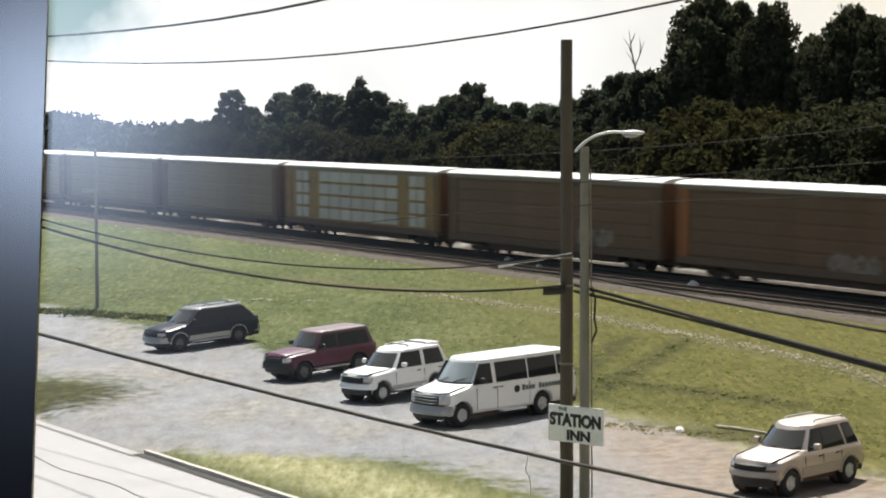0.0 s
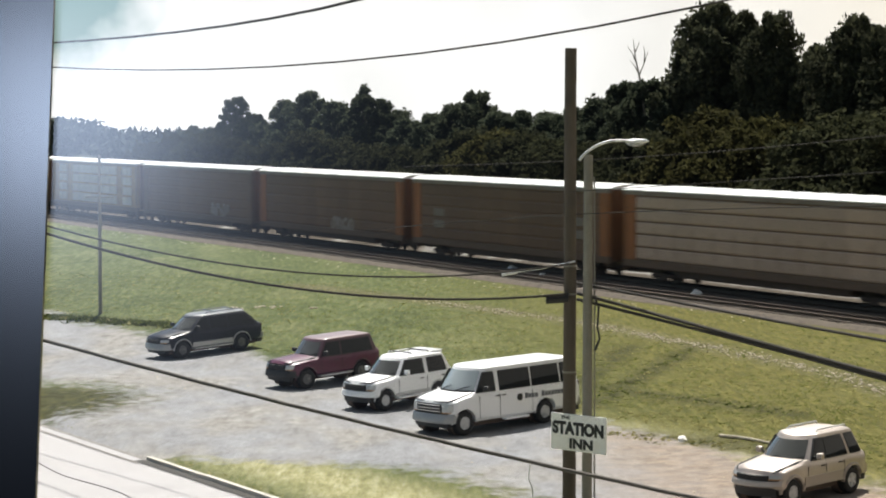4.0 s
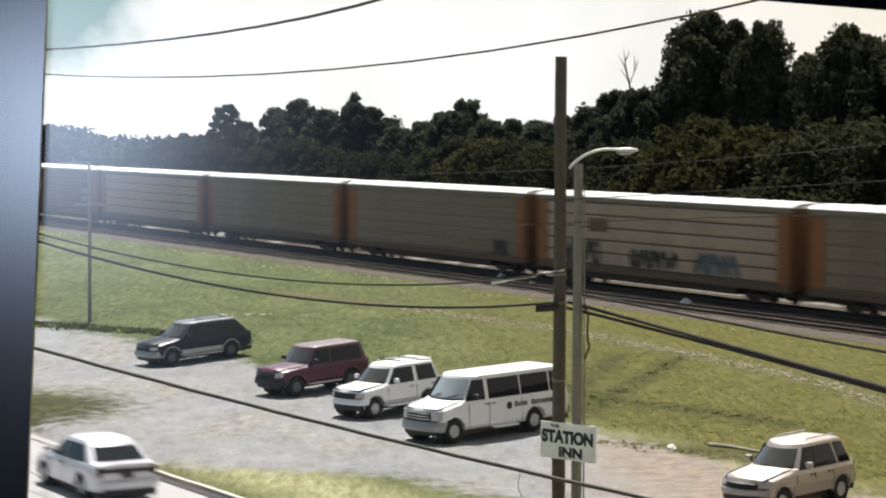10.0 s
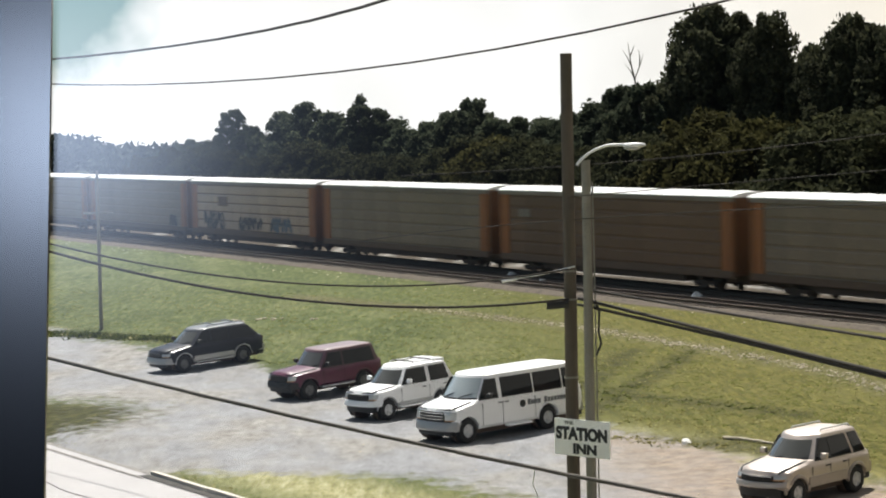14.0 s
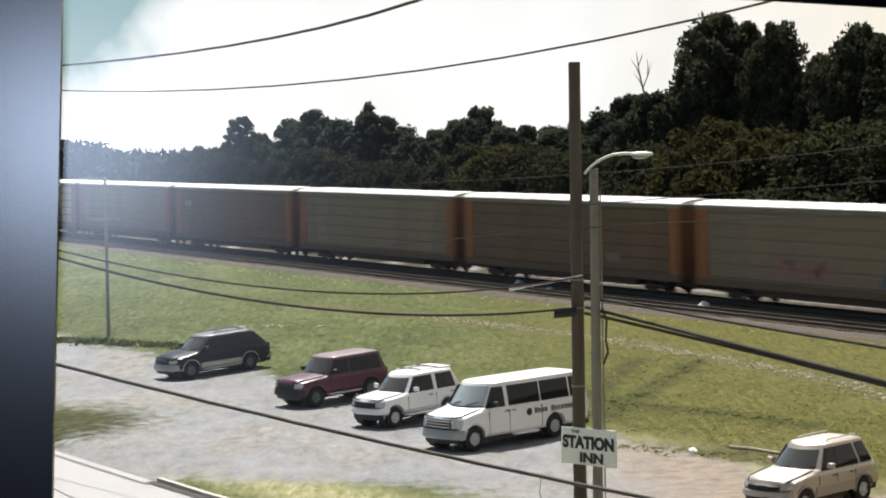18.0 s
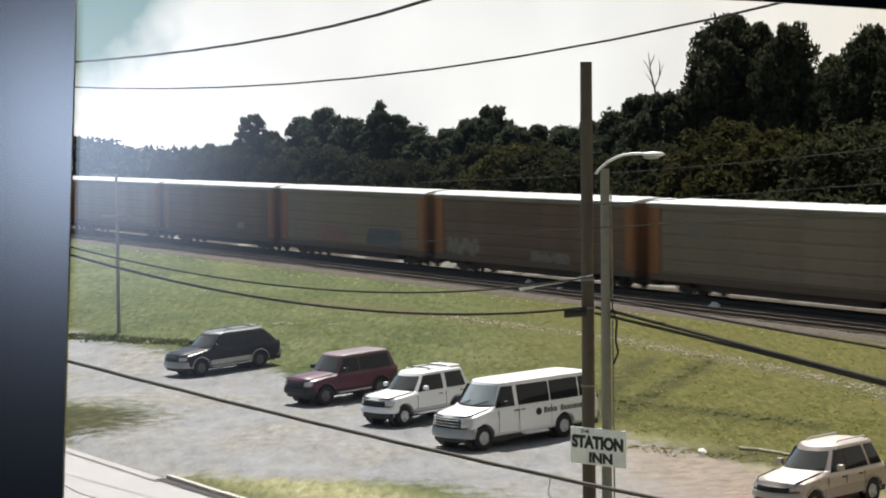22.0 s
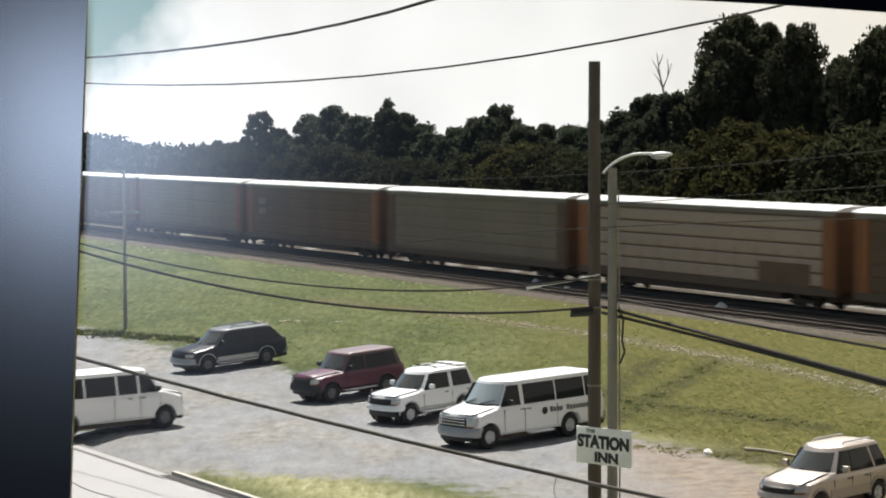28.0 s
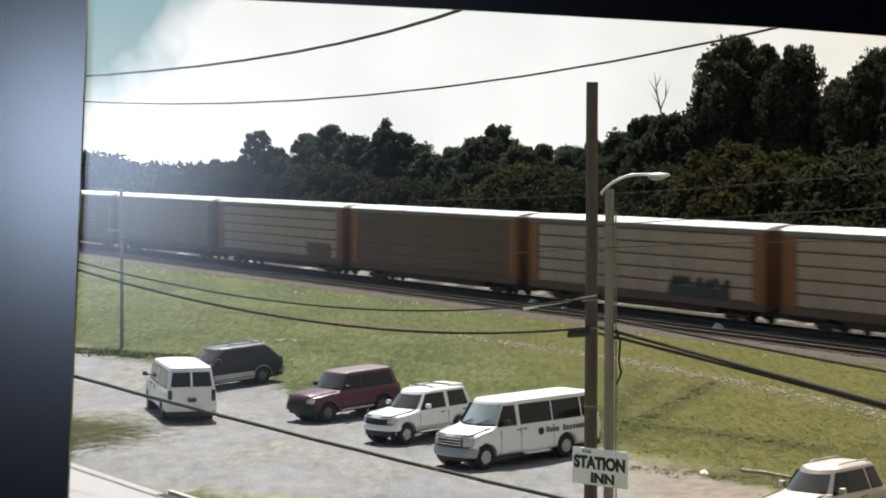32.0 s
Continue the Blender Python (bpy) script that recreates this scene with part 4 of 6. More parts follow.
def build_vehicle(name, s, m, label, category, group=""):
    """s: the measures of one vehicle, x forward from between the axles."""
    car = thing(name, m, label=label, category=category, group=group)
    s.setdefault("bow", 0.12)
    W, wb, r = s["half"], s["wb"], s["tyre"]
    x0, x1 = s["rear"], s["front"]
    axles = (wb / 2, -wb / 2)
    xs = sorted(set([round(v, 3) for v in np.linspace(x0, x1, 46)] + [round(x1 - v, 3) for v in (0.02, 0.05, 0.09)] + [round(a + (r + 0.07) * math.sin(k * 0.26), 3) for a in axles for k in range(-6, 7)]))
    bm, rings = bmesh.new(), []
    for x in xs:
        ef, er = max(0.0, 1 - (x1 - x) / 0.5), max(0.0, 1 - (x - x0) / 0.35)
        hw = W * (1 - 0.2 * ef ** 2.2) - 0.08 * er * er
        zt = along(s["top"], x)
        zb = s["sill"] + 0.10 * max(ef, er)
        arch = 0
        for a in axles:
            d = (r + 0.07) ** 2 - (x - a) ** 2
            if d > 0:
                arch = max(arch, r + math.sqrt(d))
        zb = max(zb, arch)
        hood = smooth01((x - s["cabin"][1] + 0.3) / 0.4)
        q = [(hw - 0.07, zb), (hw, zb + 0.10 * (zt - zb)), (hw + 0.012, lerp(zb, zt, 0.45)), (hw - 0.005, lerp(zb, zt, 0.74)), (hw - 0.035, lerp(zb, zt, 0.90) - 0.02 * hood), (hw - 0.10 - 0.05 * hood, zt - 0.015 * hood), (hw * 0.55, zt + 0.025 + 0.025 * hood), (hw * 0.2, zt + 0.03 + 0.035 * hood)]
        rings.append([bm.verts.new((x - s["bow"] * ef * (y / hw) ** 2 if hw else x, y, z)) for y, z in q + [(-y, z) for y, z in q[::-1]]])
    n = len(rings[0])
    for u, v in zip(rings, rings[1:]):
        for k in range(n):
            bm.faces.new((u[k], u[(k + 1) % n], v[(k + 1) % n], v[k]))
    for ring in (rings[0], rings[-1]):     # the ends, strip by strip
        for k in range(n // 2 - 1):
            bm.faces.new((ring[k], ring[k + 1], ring[n - 2 - k], ring[n - 1 - k]))
    bmesh.ops.recalc_face_normals(bm, faces=bm.faces)
    part("body", bm, M[s["paint"]], car, smooth="auto")
    part("underbody", boxed(x0 + 0.2, x1 - 0.4, -W + 0.24, W - 0.24, s["sill"] - 0.17, s["sill"] + 0.35), M["under"], car, "dark underbody")

    # cabin: level curves round the greenhouse, bowed at the screen and the tail
    gx0, gx1, rx0, rx1 = s["cabin"]
    belt, roof, cowl = s["belt"], s["roof"], s.get("cowl", s["belt"])
    gb, gr, screen, tail = W - 0.035, W - s.get("tumble", 0.16), s.get("screen", 0.20), s.get("tail", 0.10)

    def level(f, out=0.0):
        bend = max(0.0, f) ** 1.25
        return lerp(gb, gr, bend) + out, lerp(gx0, rx0, f) - out, lerp(gx1, rx1, f) + out

    def flank(x, f, sy, out=0.0):
        h, a, b = level(f, out)
        u = (2 * x - a - b) / (b - a)
        return Vector((x, sy * (h - 0.05 * abs(u) ** 3), lerp(belt - 0.05, roof, f)))

    def front(v, f, out=0.0):
        h, a, b = level(f, out)
        return Vector((b - screen * abs(v) ** 2.2, v * (h - 0.05), lerp(belt - 0.05, roof, f)))

    def back(v, f, out=0.0):
        h, a, b = level(f, out)
        return Vector((a + tail * abs(v) ** 3, v * (h - 0.05), lerp(belt - 0.05, roof, f)))

    def contour(f):
        h, a, b = level(f)
        p = [front(v, f) for v in np.linspace(-1, 1, 13)]
        p += [flank(x, f, 1) for x in np.linspace(b - screen - 0.05, a + tail + 0.05, 12)]
        p += [back(v, f) for v in np.linspace(1, -1, 9)]
        p += [flank(x, f, -1) for x in np.linspace(a + tail + 0.05, b - screen - 0.05, 12)]
        return p

    bm, rows = bmesh.new(), []
    for f in (0, 0.2, 0.4, 0.6, 0.8, 0.93):
        rows.append([bm.verts.new(p) for p in contour(f)])
    top = contour(0.985)
    mid = sum((p for p in top), Vector()) / len(top)
    roof_rows = [contour(0.92)]
    for k, dz in ((1.0, 0.0), (0.985, 0.012), (0.95, 0.026), (0.85, 0.044), (0.55, 0.062)):
        roof_rows.append([(mid.x + (p.x - mid.x) * (k if k > 0.8 else k + 0.15), p.y * k, p.z + dz) for p in top])
    c = len(top)
    for u, v in zip(rows, rows[1:6]):
        for k in range(c):
            bm.faces.new((u[k], u[(k + 1) % c], v[(k + 1) % c], v[k]))
    bmesh.ops.recalc_face_normals(bm, faces=bm.faces)
    part("cabin", bm, M[s.get("cabin_paint", s["paint"])], car, s.get("cabin_label", ""), "auto")
    bm, skin = bmesh.new(), []
    for p_row in roof_rows:
        skin.append([bm.verts.new(p) for p in p_row])
    for u, v in zip(skin, skin[1:]):
        for k in range(c):
            bm.faces.new((u[k], u[(k + 1) % c], v[(k + 1) % c], v[k]))
    cap = bm.verts.new((mid.x, 0, mid.z + 0.07))
    for k in range(c):
        bm.faces.new((skin[-1][k], skin[-1][(k + 1) % c], cap))
    bmesh.ops.recalc_face_normals(bm, faces=bm.faces)
    part("roof", bm, M[s.get("roof_paint", s["paint"])], car, s.get("roof_label", ""), "auto")

    def panel(place, nu, nv):
        """A pane with thickness on the greenhouse; place(u, v, out) gives its surface."""
        bm = bmesh.new()
        a = [[bm.verts.new(place(i / nu, j / nv, 0.010)) for j in range(nv + 1)] for i in range(nu + 1)]
        b = [[bm.verts.new(place(i / nu, j / nv, -0.03)) for j in range(nv + 1)] for i in range(nu + 1)]
        for i in range(nu):
            for j in range(nv):
                bm.faces.new((a[i][j], a[i + 1][j], a[i + 1][j + 1], a[i][j + 1]))
        rim = [(i, 0) for i in range(nu)] + [(nu, j) for j in range(nv)] + [(i, nv) for i in range(nu, 0, -1)] + [(0, j) for j in range(nv, 0, -1)]
        for (i, j), (k, l) in zip(rim, rim[1:] + rim[:1]):
            bm.faces.new((a[i][j], a[k][l], b[k][l], b[i][j]))
        bmesh.ops.recalc_face_normals(bm, faces=bm.faces)
        return bm

    hgt = roof - belt + 0.05
    lo, hi = 0.08 / hgt, 1 - s.get("cap", 0.13) / hgt
    for sy in (1, -1):
        for xa, xb, xc, xd in s["windows"]:   # bottom rear, bottom front, top front, top rear
            part("side_window", panel(lambda u, v, o: flank(lerp(lerp(xa, xb, u), lerp(xd, xc, u), v), lerp(lo, hi, v), sy, o), 6, 4), M["glass"], car, "dark side window", "auto")
            part("window_seal", panel(lambda u, v, o: flank(lerp(lerp(xa - 0.035, xb + 0.035, u), lerp(xd - 0.035, xc + 0.035, u), v), lerp(lo - 0.045, hi + 0.035, v), sy, o - 0.006), 6, 4), M["black_trim"], car, "black rubber window seal", "auto")
    w_lo, w_hi = (cowl - belt + 0.07) / hgt, 1 - s.get("brow", 0.10) / hgt
    part("windshield", panel(lambda u, v, o: front(lerp(-0.86, 0.86, u) * lerp(1, 0.97, v), lerp(w_lo, w_hi, v), o), 12, 4), M[s.get("screen_glass", "glass_sky_sheen")], car, "glossy windscreen", "auto")
    for v0, v1 in ([(-0.86, -0.05), (0.05, 0.86)] if s.get("split_rear") else [(-0.84, 0.84)]):
        part("rear_window", panel(lambda u, v, o: back(lerp(v0, v1, u), lerp(lo + 0.04, hi - 0.02, v), o), 8, 3), M["glass"], car, "dark rear window", "auto")
    # nose and tail
    sill, zt = s["sill"], along(s["top"], x1 - 0.1)
    gz0, gz1 = sill + s.get("bump_h", 0.30), zt - 0.06
    mesh = band(s, -W * 0.97, W * 0.97, sill + s.get("bump_z", 0.02), gz0 - 0.02, 0.10, 0.12, 0.02, 18)
    part("front_bumper", mesh, M[s["bumper"]], car, s.get("bumper_label", ""), "auto")
    part("rear_bumper", band(s, -W + 0.05, W - 0.05, sill + 0.05, sill + 0.32, 0.10, 0.2, tail=True), M[s["bumper"]], car, s.get("bumper_label", ""), "auto")
    part("rear_valance", band(s, -W + 0.1, W - 0.1, sill - 0.12, sill + 0.05, 0.05, 0.2, tail=True), M["black_trim"], car, "black lower valance")
    part("bumper_gap", band(s, -W * 0.95, W * 0.95, gz0 - 0.03, gz0 + 0.02, 0.012, 0.1, 0, 14), M["black_trim"], car, "dark gap over the bumper")
    g_half = s.get("grille", 0.55) * W
    grille = part("grille", band(s, -g_half, g_half, gz0 + 0.02, gz1, 0.025, 0.1, 0.02), M["black_trim"], car, "black grille")
    for k in range(3):
        z = lerp(gz0, gz1, (k + 0.7) / 3.2)
        part("grille_bar", band(s, -g_half + 0.03, g_half - 0.03, z - 0.015, z + 0.015, 0.04, 0.02), M[s.get("bars", "black_trim")], grille, "grille bar")
    # black band added below the bumper to deepen the shade there
    part("air_intake", band(s, -W * 0.78, W * 0.78, sill - 0.12, sill + s.get("bump_z", 0.02), -0.03, 0.2), M["black_trim"], car, "black lower air dam standing in for shade under the bumper")
    for sy in (1, -1):
        part("headlight", band(s, *sorted((sy * (g_half + 0.02), sy * W * 0.93)), gz0 + 0.05, gz1 + 0.0, 0.02, 0.12, 0.03), M["lamp_clear"], car, "clear headlight", "auto")
        part("turn_light", band(s, *sorted((sy * W * 0.60, sy * W * 0.9)), gz0 + 0.005, gz0 + 0.045, 0.03, 0.05), M["lamp_amber"], car, "amber turn light")
        part("taillight", boxed(x0 - 0.02, x0 + 0.1, *sorted((sy * (W - 0.24), sy * (W - 0.09))), sill + 0.42, min(belt - 0.05, sill + 0.85), 0.02), M["lamp_red"], car, "dark red tail light")
        mx = gx1 - screen - 0.22
        mirror = part("mirror", boxed(mx - 0.07, mx + 0.07, *sorted((sy * (W + 0.05), sy * (W + 0.23))), belt + 0.06, belt + 0.22, 0.035), M[s.get("mirror", "black_trim")], car, "door mirror", "auto")
        part("mirror_arm", boxed(mx - 0.03, mx + 0.03, *sorted((sy * (W - 0.08), sy * (W + 0.08))), belt + 0.07, belt + 0.11), M["black_trim"], mirror)
        for hx in s["handles"]:
            part("door_handle", boxed(hx - 0.08, hx + 0.08, *sorted((sy * (W - 0.01), sy * (W + 0.025))), belt - 0.17, belt - 0.135, 0.008), M["black_trim"], car, "door handle")
        for hx in s["seams"]:
            part("door_seam", boxed(hx - 0.006, hx + 0.006, *sorted((sy * (W - 0.06), sy * (W + 0.014))), sill + 0.1, belt - 0.12), M["black_trim"], car, "dark door gap")
        for a in axles:
            bm = bmesh.new()
            pts = [(a + (r + 0.075) * math.cos(k * 0.2618), sy * (W - 0.012 - (0.1 if abs(a + (r + 0.075) * math.cos(k * 0.2618)) > x1 - 0.4 else 0)), r + (r + 0.075) * math.sin(k * 0.2618)) for k in range(0, 13)]
            tube(bm, pts, s.get("flare_r", 0.03), 6)
            part("wheel_arch", bm, M[s.get("flare", s["paint"])], car, "wheel arch lip", smooth=True)
            bm = bmesh.new()
            bmesh.ops.create_cone(bm, cap_ends=True, segments=20, radius1=r + 0.06, radius2=r + 0.06, depth=0.2, matrix=pose(a, sy * (W - 0.34), r + 0.02, 90))
            part("wheel_well", bm, M["under"], car, "dark wheel well")
        if s.get("clad"):
            part("cladding", boxed(-wb / 2 + r + 0.1, wb / 2 - r - 0.1, *sorted((sy * (W - 0.04), sy * (W + 0.028))), sill + 0.02, sill + s.get("clad_h", 0.26), 0.02), M[s["clad"]], car, "lower body cladding")
        if s.get("step"):
            part("running_board", boxed(*s.get("step_span", (-wb / 2 + r + 0.15, wb / 2 - r - 0.15)), *sorted((sy * (W - 0.1), sy * (W + 0.12))), sill - 0.06, sill, 0.015), M[s["step"]], car, "running board")
        if s.get("rack"):
            y = sy * (gr - 0.16)
            bm = tube(bmesh.new(), [(rx0 + 0.15, y, roof), (rx0 + 0.24, y, roof + 0.10), (rx1 - 0.62, y, roof + 0.10), (rx1 - 0.5, y, roof)], 0.022, 6)
            part("roof_rail", bm, M[s["rack"]], car, "roof rail")
        for ax in axles:
            add_wheel(car, ax, sy * (W - 0.13), r, s["rim"])
    if s.get("rack") and not s.get("no_bars"):
        for f in (0.22, 0.6):
            x = lerp(rx0, rx1, f)
            part("roof_bar", tube(bmesh.new(), [(x, -gr + 0.16, roof + 0.10), (x, gr - 0.16, roof + 0.10)], 0.018, 6), M[s["rack"]], car, "roof rack bar")
    part("plate", boxed(x0 - 0.11, x0 - 0.06, -0.16, 0.16, sill + 0.40, sill + 0.55), M["plate"], car, "blank number plate")
    for y in (-0.45, 0.25):
        a, b = front(y / gb, w_lo, 0.03), front((y + 0.42) / gb, w_lo + 0.16, 0.03)
        part("wiper", tube(bmesh.new(), [a, (a + b) / 2 + Vector((0.01, 0, 0)), b], 0.012, 5), M["black_trim"], car, "black wiper")
    part("cowl", panel(lambda u, v, o: front(lerp(-0.9, 0.9, u), lerp(w_lo - 0.17, w_lo - 0.01, v), o + 0.014), 10, 1), M["black_trim"], car, "black cowl under the windscreen")
    bm = bmesh.new()
    hx0, hx1 = gx1 - screen * 0.6, x1 - 0.1
    for sy in (1, -1):
        pts = []
        for k in range(9):
            x = lerp(hx0, hx1, k / 8)
            e = max(0.0, 1 - (x1 - x) / 0.5)
            hw = W * (1 - 0.2 * e ** 2.2)
            pts.append((x - s["bow"] * e * 0.7, sy * (hw - 0.16), along(s["top"], x) - 0.005))
        tube(bm, pts, 0.028, 5)
    lip = [] if s["bow"] < 0.15 else None
    for k in range(13 if lip is not None else 0):
        y = W * 0.80 * (k / 6 - 1)
        x = nose_x(s, y) - 0.05
        lip.append((x, y, along(s["top"], x) + 0.015 - 0.04 * (y / W) ** 2))
    if lip:
        tube(bm, lip, 0.022, 5)
    part("hood_gap", bm, M["black_trim"], car, "dark gap round the hood")
    return car


def parked(ax, ay, wb, half, theta):
    """The pose from the near front wheel's foot; theta: the way from the front axle to the rear one."""
    c, s = math.cos(radians(theta)), math.sin(radians(theta))
    x, y = ax + c * wb / 2 - s * (half - 0.13), ay + s * wb / 2 + c * (half - 0.13)
    zf, zr = ground_z(ax, ay), ground_z(ax + c * wb, ay + s * wb)
    return pose(x, y, (zf + zr) / 2 + 0.005, 0, 0, theta + 180) @ pose(0, 0, 0, 0, math.degrees(math.atan2(zr - zf, wb)), 0)


VAN = dict(wb=3.6, half=0.98, rear=-3.45, front=2.52, tyre=0.40, sill=0.40, belt=1.30, cowl=1.36, roof=2.06, tumble=0.17, cap=0.15, brow=0.09, screen=0.40, tail=0.06, bump_h=0.34,
           bars="chrome", paint="white_paint", grille=0.58,
           top=[(-3.46, 1.32), (0.9, 1.32), (1.25, 1.33), (1.55, 1.27), (2.35, 1.14), (2.46, 1.08), (2.52, 0.98)], cabin=(-3.43, 1.60, -3.35, 1.05), bumper="bumper_grey",
           windows=[(0.44, 1.22, 0.84, 0.46), (-1.12, 0.22, 0.22, -1.11), (-2.48, -1.24, -1.24, -2.46), (-3.22, -2.60, -2.60, -3.14)],
           handles=(0.38, 0.08), seams=(0.26, -1.2, 1.16), split_rear=True, rim="rim", step="white_paint", step_span=(-0.95, 0.1), bumper_label="silver-grey bumper")
van = build_vehicle("passenger_van", VAN, parked(1.06, 71.61, 3.6, 0.98, 42), "white passenger van with dark windows and small lettering, parked", "van", "vehicles in the lot")
# the lettering on its flank: a round badge and plain bars
bm = bmesh.new()
bmesh.ops.create_cone(bm, cap_ends=True, segments=20, radius1=0.12, radius2=0.12, depth=0.02, matrix=pose(-0.62, 0.992, 1.0, 90))
part("badge", bm, M["sign_black"], van, "round dark badge")
for k in range(12):
    if k != 4:
        part("lettering_bar", boxed(-0.98 - 0.15 * k, -0.865 - 0.15 * k, 0.97, 1.0, 0.93, 1.11 if k in (0, 5) else 1.07), M["letter_grey"], van, "dark bar of unreadable lettering")

VAN2 = dict(VAN, wb=3.94, rear=-3.3, front=2.96, top=[(-3.31, 1.32), (1.5, 1.32), (1.85, 1.33), (2.1, 1.27), (2.8, 1.14), (2.9, 1.08), (2.96, 0.98)], cabin=(-3.28, 2.2, -3.12, 1.58),
            windows=[(1.0, 1.72, 1.3, 1.0), (0.1, 0.82, 0.82, 0.1), (-1.2, -0.06, -0.06, -1.2), (-2.95, -1.35, -1.35, -2.85)],
            handles=(1.05, 0.5), seams=(0.92, -0.12, 1.75), bumper="white_paint", bumper_label="", step=None, bars="black_trim", rim="rim_dark", mirror="black_trim")
moving_van = build_vehicle("passenger_van", VAN2, pose(-20, 63, 0, 0, 0, 60), "white long passenger van with dark windows, driving into the lot", "van", "vehicles in the lot")

DARK = dict(wb=2.95, half=0.90, rear=-2.55, front=2.40, tyre=0.37, sill=0.40, belt=1.10, roof=1.68, tumble=0.22, screen=0.34, tail=0.16, cap=0.11, paint="dark_paint",
            top=[(-2.56, 1.10), (0.8, 1.12), (1.1, 1.10), (2.1, 0.98), (2.3, 0.92), (2.40, 0.82)], cabin=(-2.60, 1.33, -1.95, 0.62), bumper="bumper_grey",
            windows=[(0.12, 0.92, 0.40, 0.12), (-0.80, 0.0, 0.0, -0.80), (-2.2, -0.92, -0.92, -1.85)], handles=(0.2, -0.7), seams=(0.06, -0.86, 1.0),
            rim="rim_dark", roof_paint="slate_roof", screen_glass="glass_mid", clad="silver_trim", clad_h=0.23, flare="silver_trim", rack="chrome", step="silver_trim", bumper_label="silver-grey bumper")
build_vehicle("suv", DARK, parked(-10.42, 94.84, 2.95, 0.90, 38), "dark blue long SUV with silver lower trim and roof rails, parked", "car", "vehicles in the lot")

RED = dict(wb=2.6, half=0.87, rear=-2.2, front=2.10, tyre=0.38, sill=0.46, belt=1.12, roof=1.74, tumble=0.17, screen=0.16, tail=0.06, bow=0.06, paint="maroon_paint", cabin_paint="maroon_dark", cabin_label="dark maroon hardtop", roof_paint="faded_roof", roof_label="maroon roof painted pink for its sun glare",
           top=[(-2.21, 1.14), (0.55, 1.14), (0.75, 1.12), (1.85, 1.05), (2.0, 1.02), (2.10, 0.94)], cabin=(-2.17, 0.86, -1.95, 0.42), bumper="black_trim",
           windows=[(-0.3, 0.56, 0.22, -0.3), (-1.85, -0.42, -0.42, -1.75)], handles=(-0.1,), seams=(-0.36, 0.62), rim="rim_dark", flare="maroon_dark",
           step="silver_trim", bumper_label="black bumper", grille=0.6, screen_glass="glass_mid")
build_vehicle("suv", RED, parked(-4.62, 84.16, 2.6, 0.87, 40), "maroon boxy SUV with a dark hardtop, parked on gravel", "car", "vehicles in the lot")

R4 = dict(wb=2.6, half=0.86, rear=-2.15, front=2.0, tyre=0.37, sill=0.44, belt=1.12, roof=1.72, brow=0.10, cap=0.10, tumble=0.19, screen=0.36, bump_z=0.08, no_bars=True, paint="white_paint",
          top=[(-2.16, 1.12), (0.5, 1.14), (0.75, 1.13), (1.7, 1.06), (1.9, 1.0), (2.0, 0.88)], cabin=(-2.12, 0.98, -1.8, 0.42), bumper="white_paint",
          windows=[(-0.60, 0.54, 0.16, -0.60), (-1.72, -0.84, -0.84, -1.60)], handles=(-0.45, -1.5), seams=(-0.72, -1.8, 0.66),
          rim="rim", clad="silver_trim", clad_h=0.14, step="white_paint", rack="white_paint", flare="silver_trim", mirror="white_paint", grille=0.6, screen_glass="glass_mid")
white_suv = build_vehicle("suv", R4, parked(-1.58, 77.77, 2.6, 0.86, 45), "white SUV with a roof rack and grey lower trim, parked", "car", "vehicles in the lot")

part("spoiler", boxed(-1.80, -1.28, -0.56, 0.56, 1.72, 1.825, 0.045), M["white_paint"], white_suv, "raised white rear roof spoiler")
for x in (-1.1, -0.25):
    part("roof_bar", tube(bmesh.new(), [(x, -0.55, 1.80), (x, -0.5, 1.85), (x, 0.5, 1.85), (x, 0.55, 1.80)], 0.02, 6), M["black_trim"], white_suv, "black roof rack bar")

PEARL = dict(wb=2.65, half=0.84, rear=-2.02, front=2.09, no_bars=True, bump_z=0.13, bump_h=0.31, brow=0.11, screen_glass="glass_mid", tyre=0.365, sill=0.42, belt=1.08, roof=1.71, tumble=0.22, cap=0.10, screen=0.38, tail=0.12, bow=0.20, paint="pearl_paint",
             top=[(-2.03, 1.08), (0.55, 1.12), (0.85, 1.11), (1.78, 1.0), (1.98, 0.93), (2.09, 0.80)], cabin=(-2.0, 0.96, -1.70, 0.38), bumper="pearl_paint",
             windows=[(-0.16, 0.48, 0.12, -0.16), (-1.12, -0.19, -0.19, -0.98), (-1.78, -1.28, -1.14, -1.52)], handles=(0.03, -0.75), seams=(-0.11, -0.93, 0.7),
             rim="rim", clad="tan_trim", clad_h=0.3, flare="tan_trim", flare_r=0.055, rack="rim", mirror="pearl_paint", grille=0.6)
build_vehicle("suv", PEARL, parked(9.38, 58.3, 2.65, 0.84, 45), "pearl white small SUV with tan lower trim, parked at the grass", "car", "vehicles in the lot")

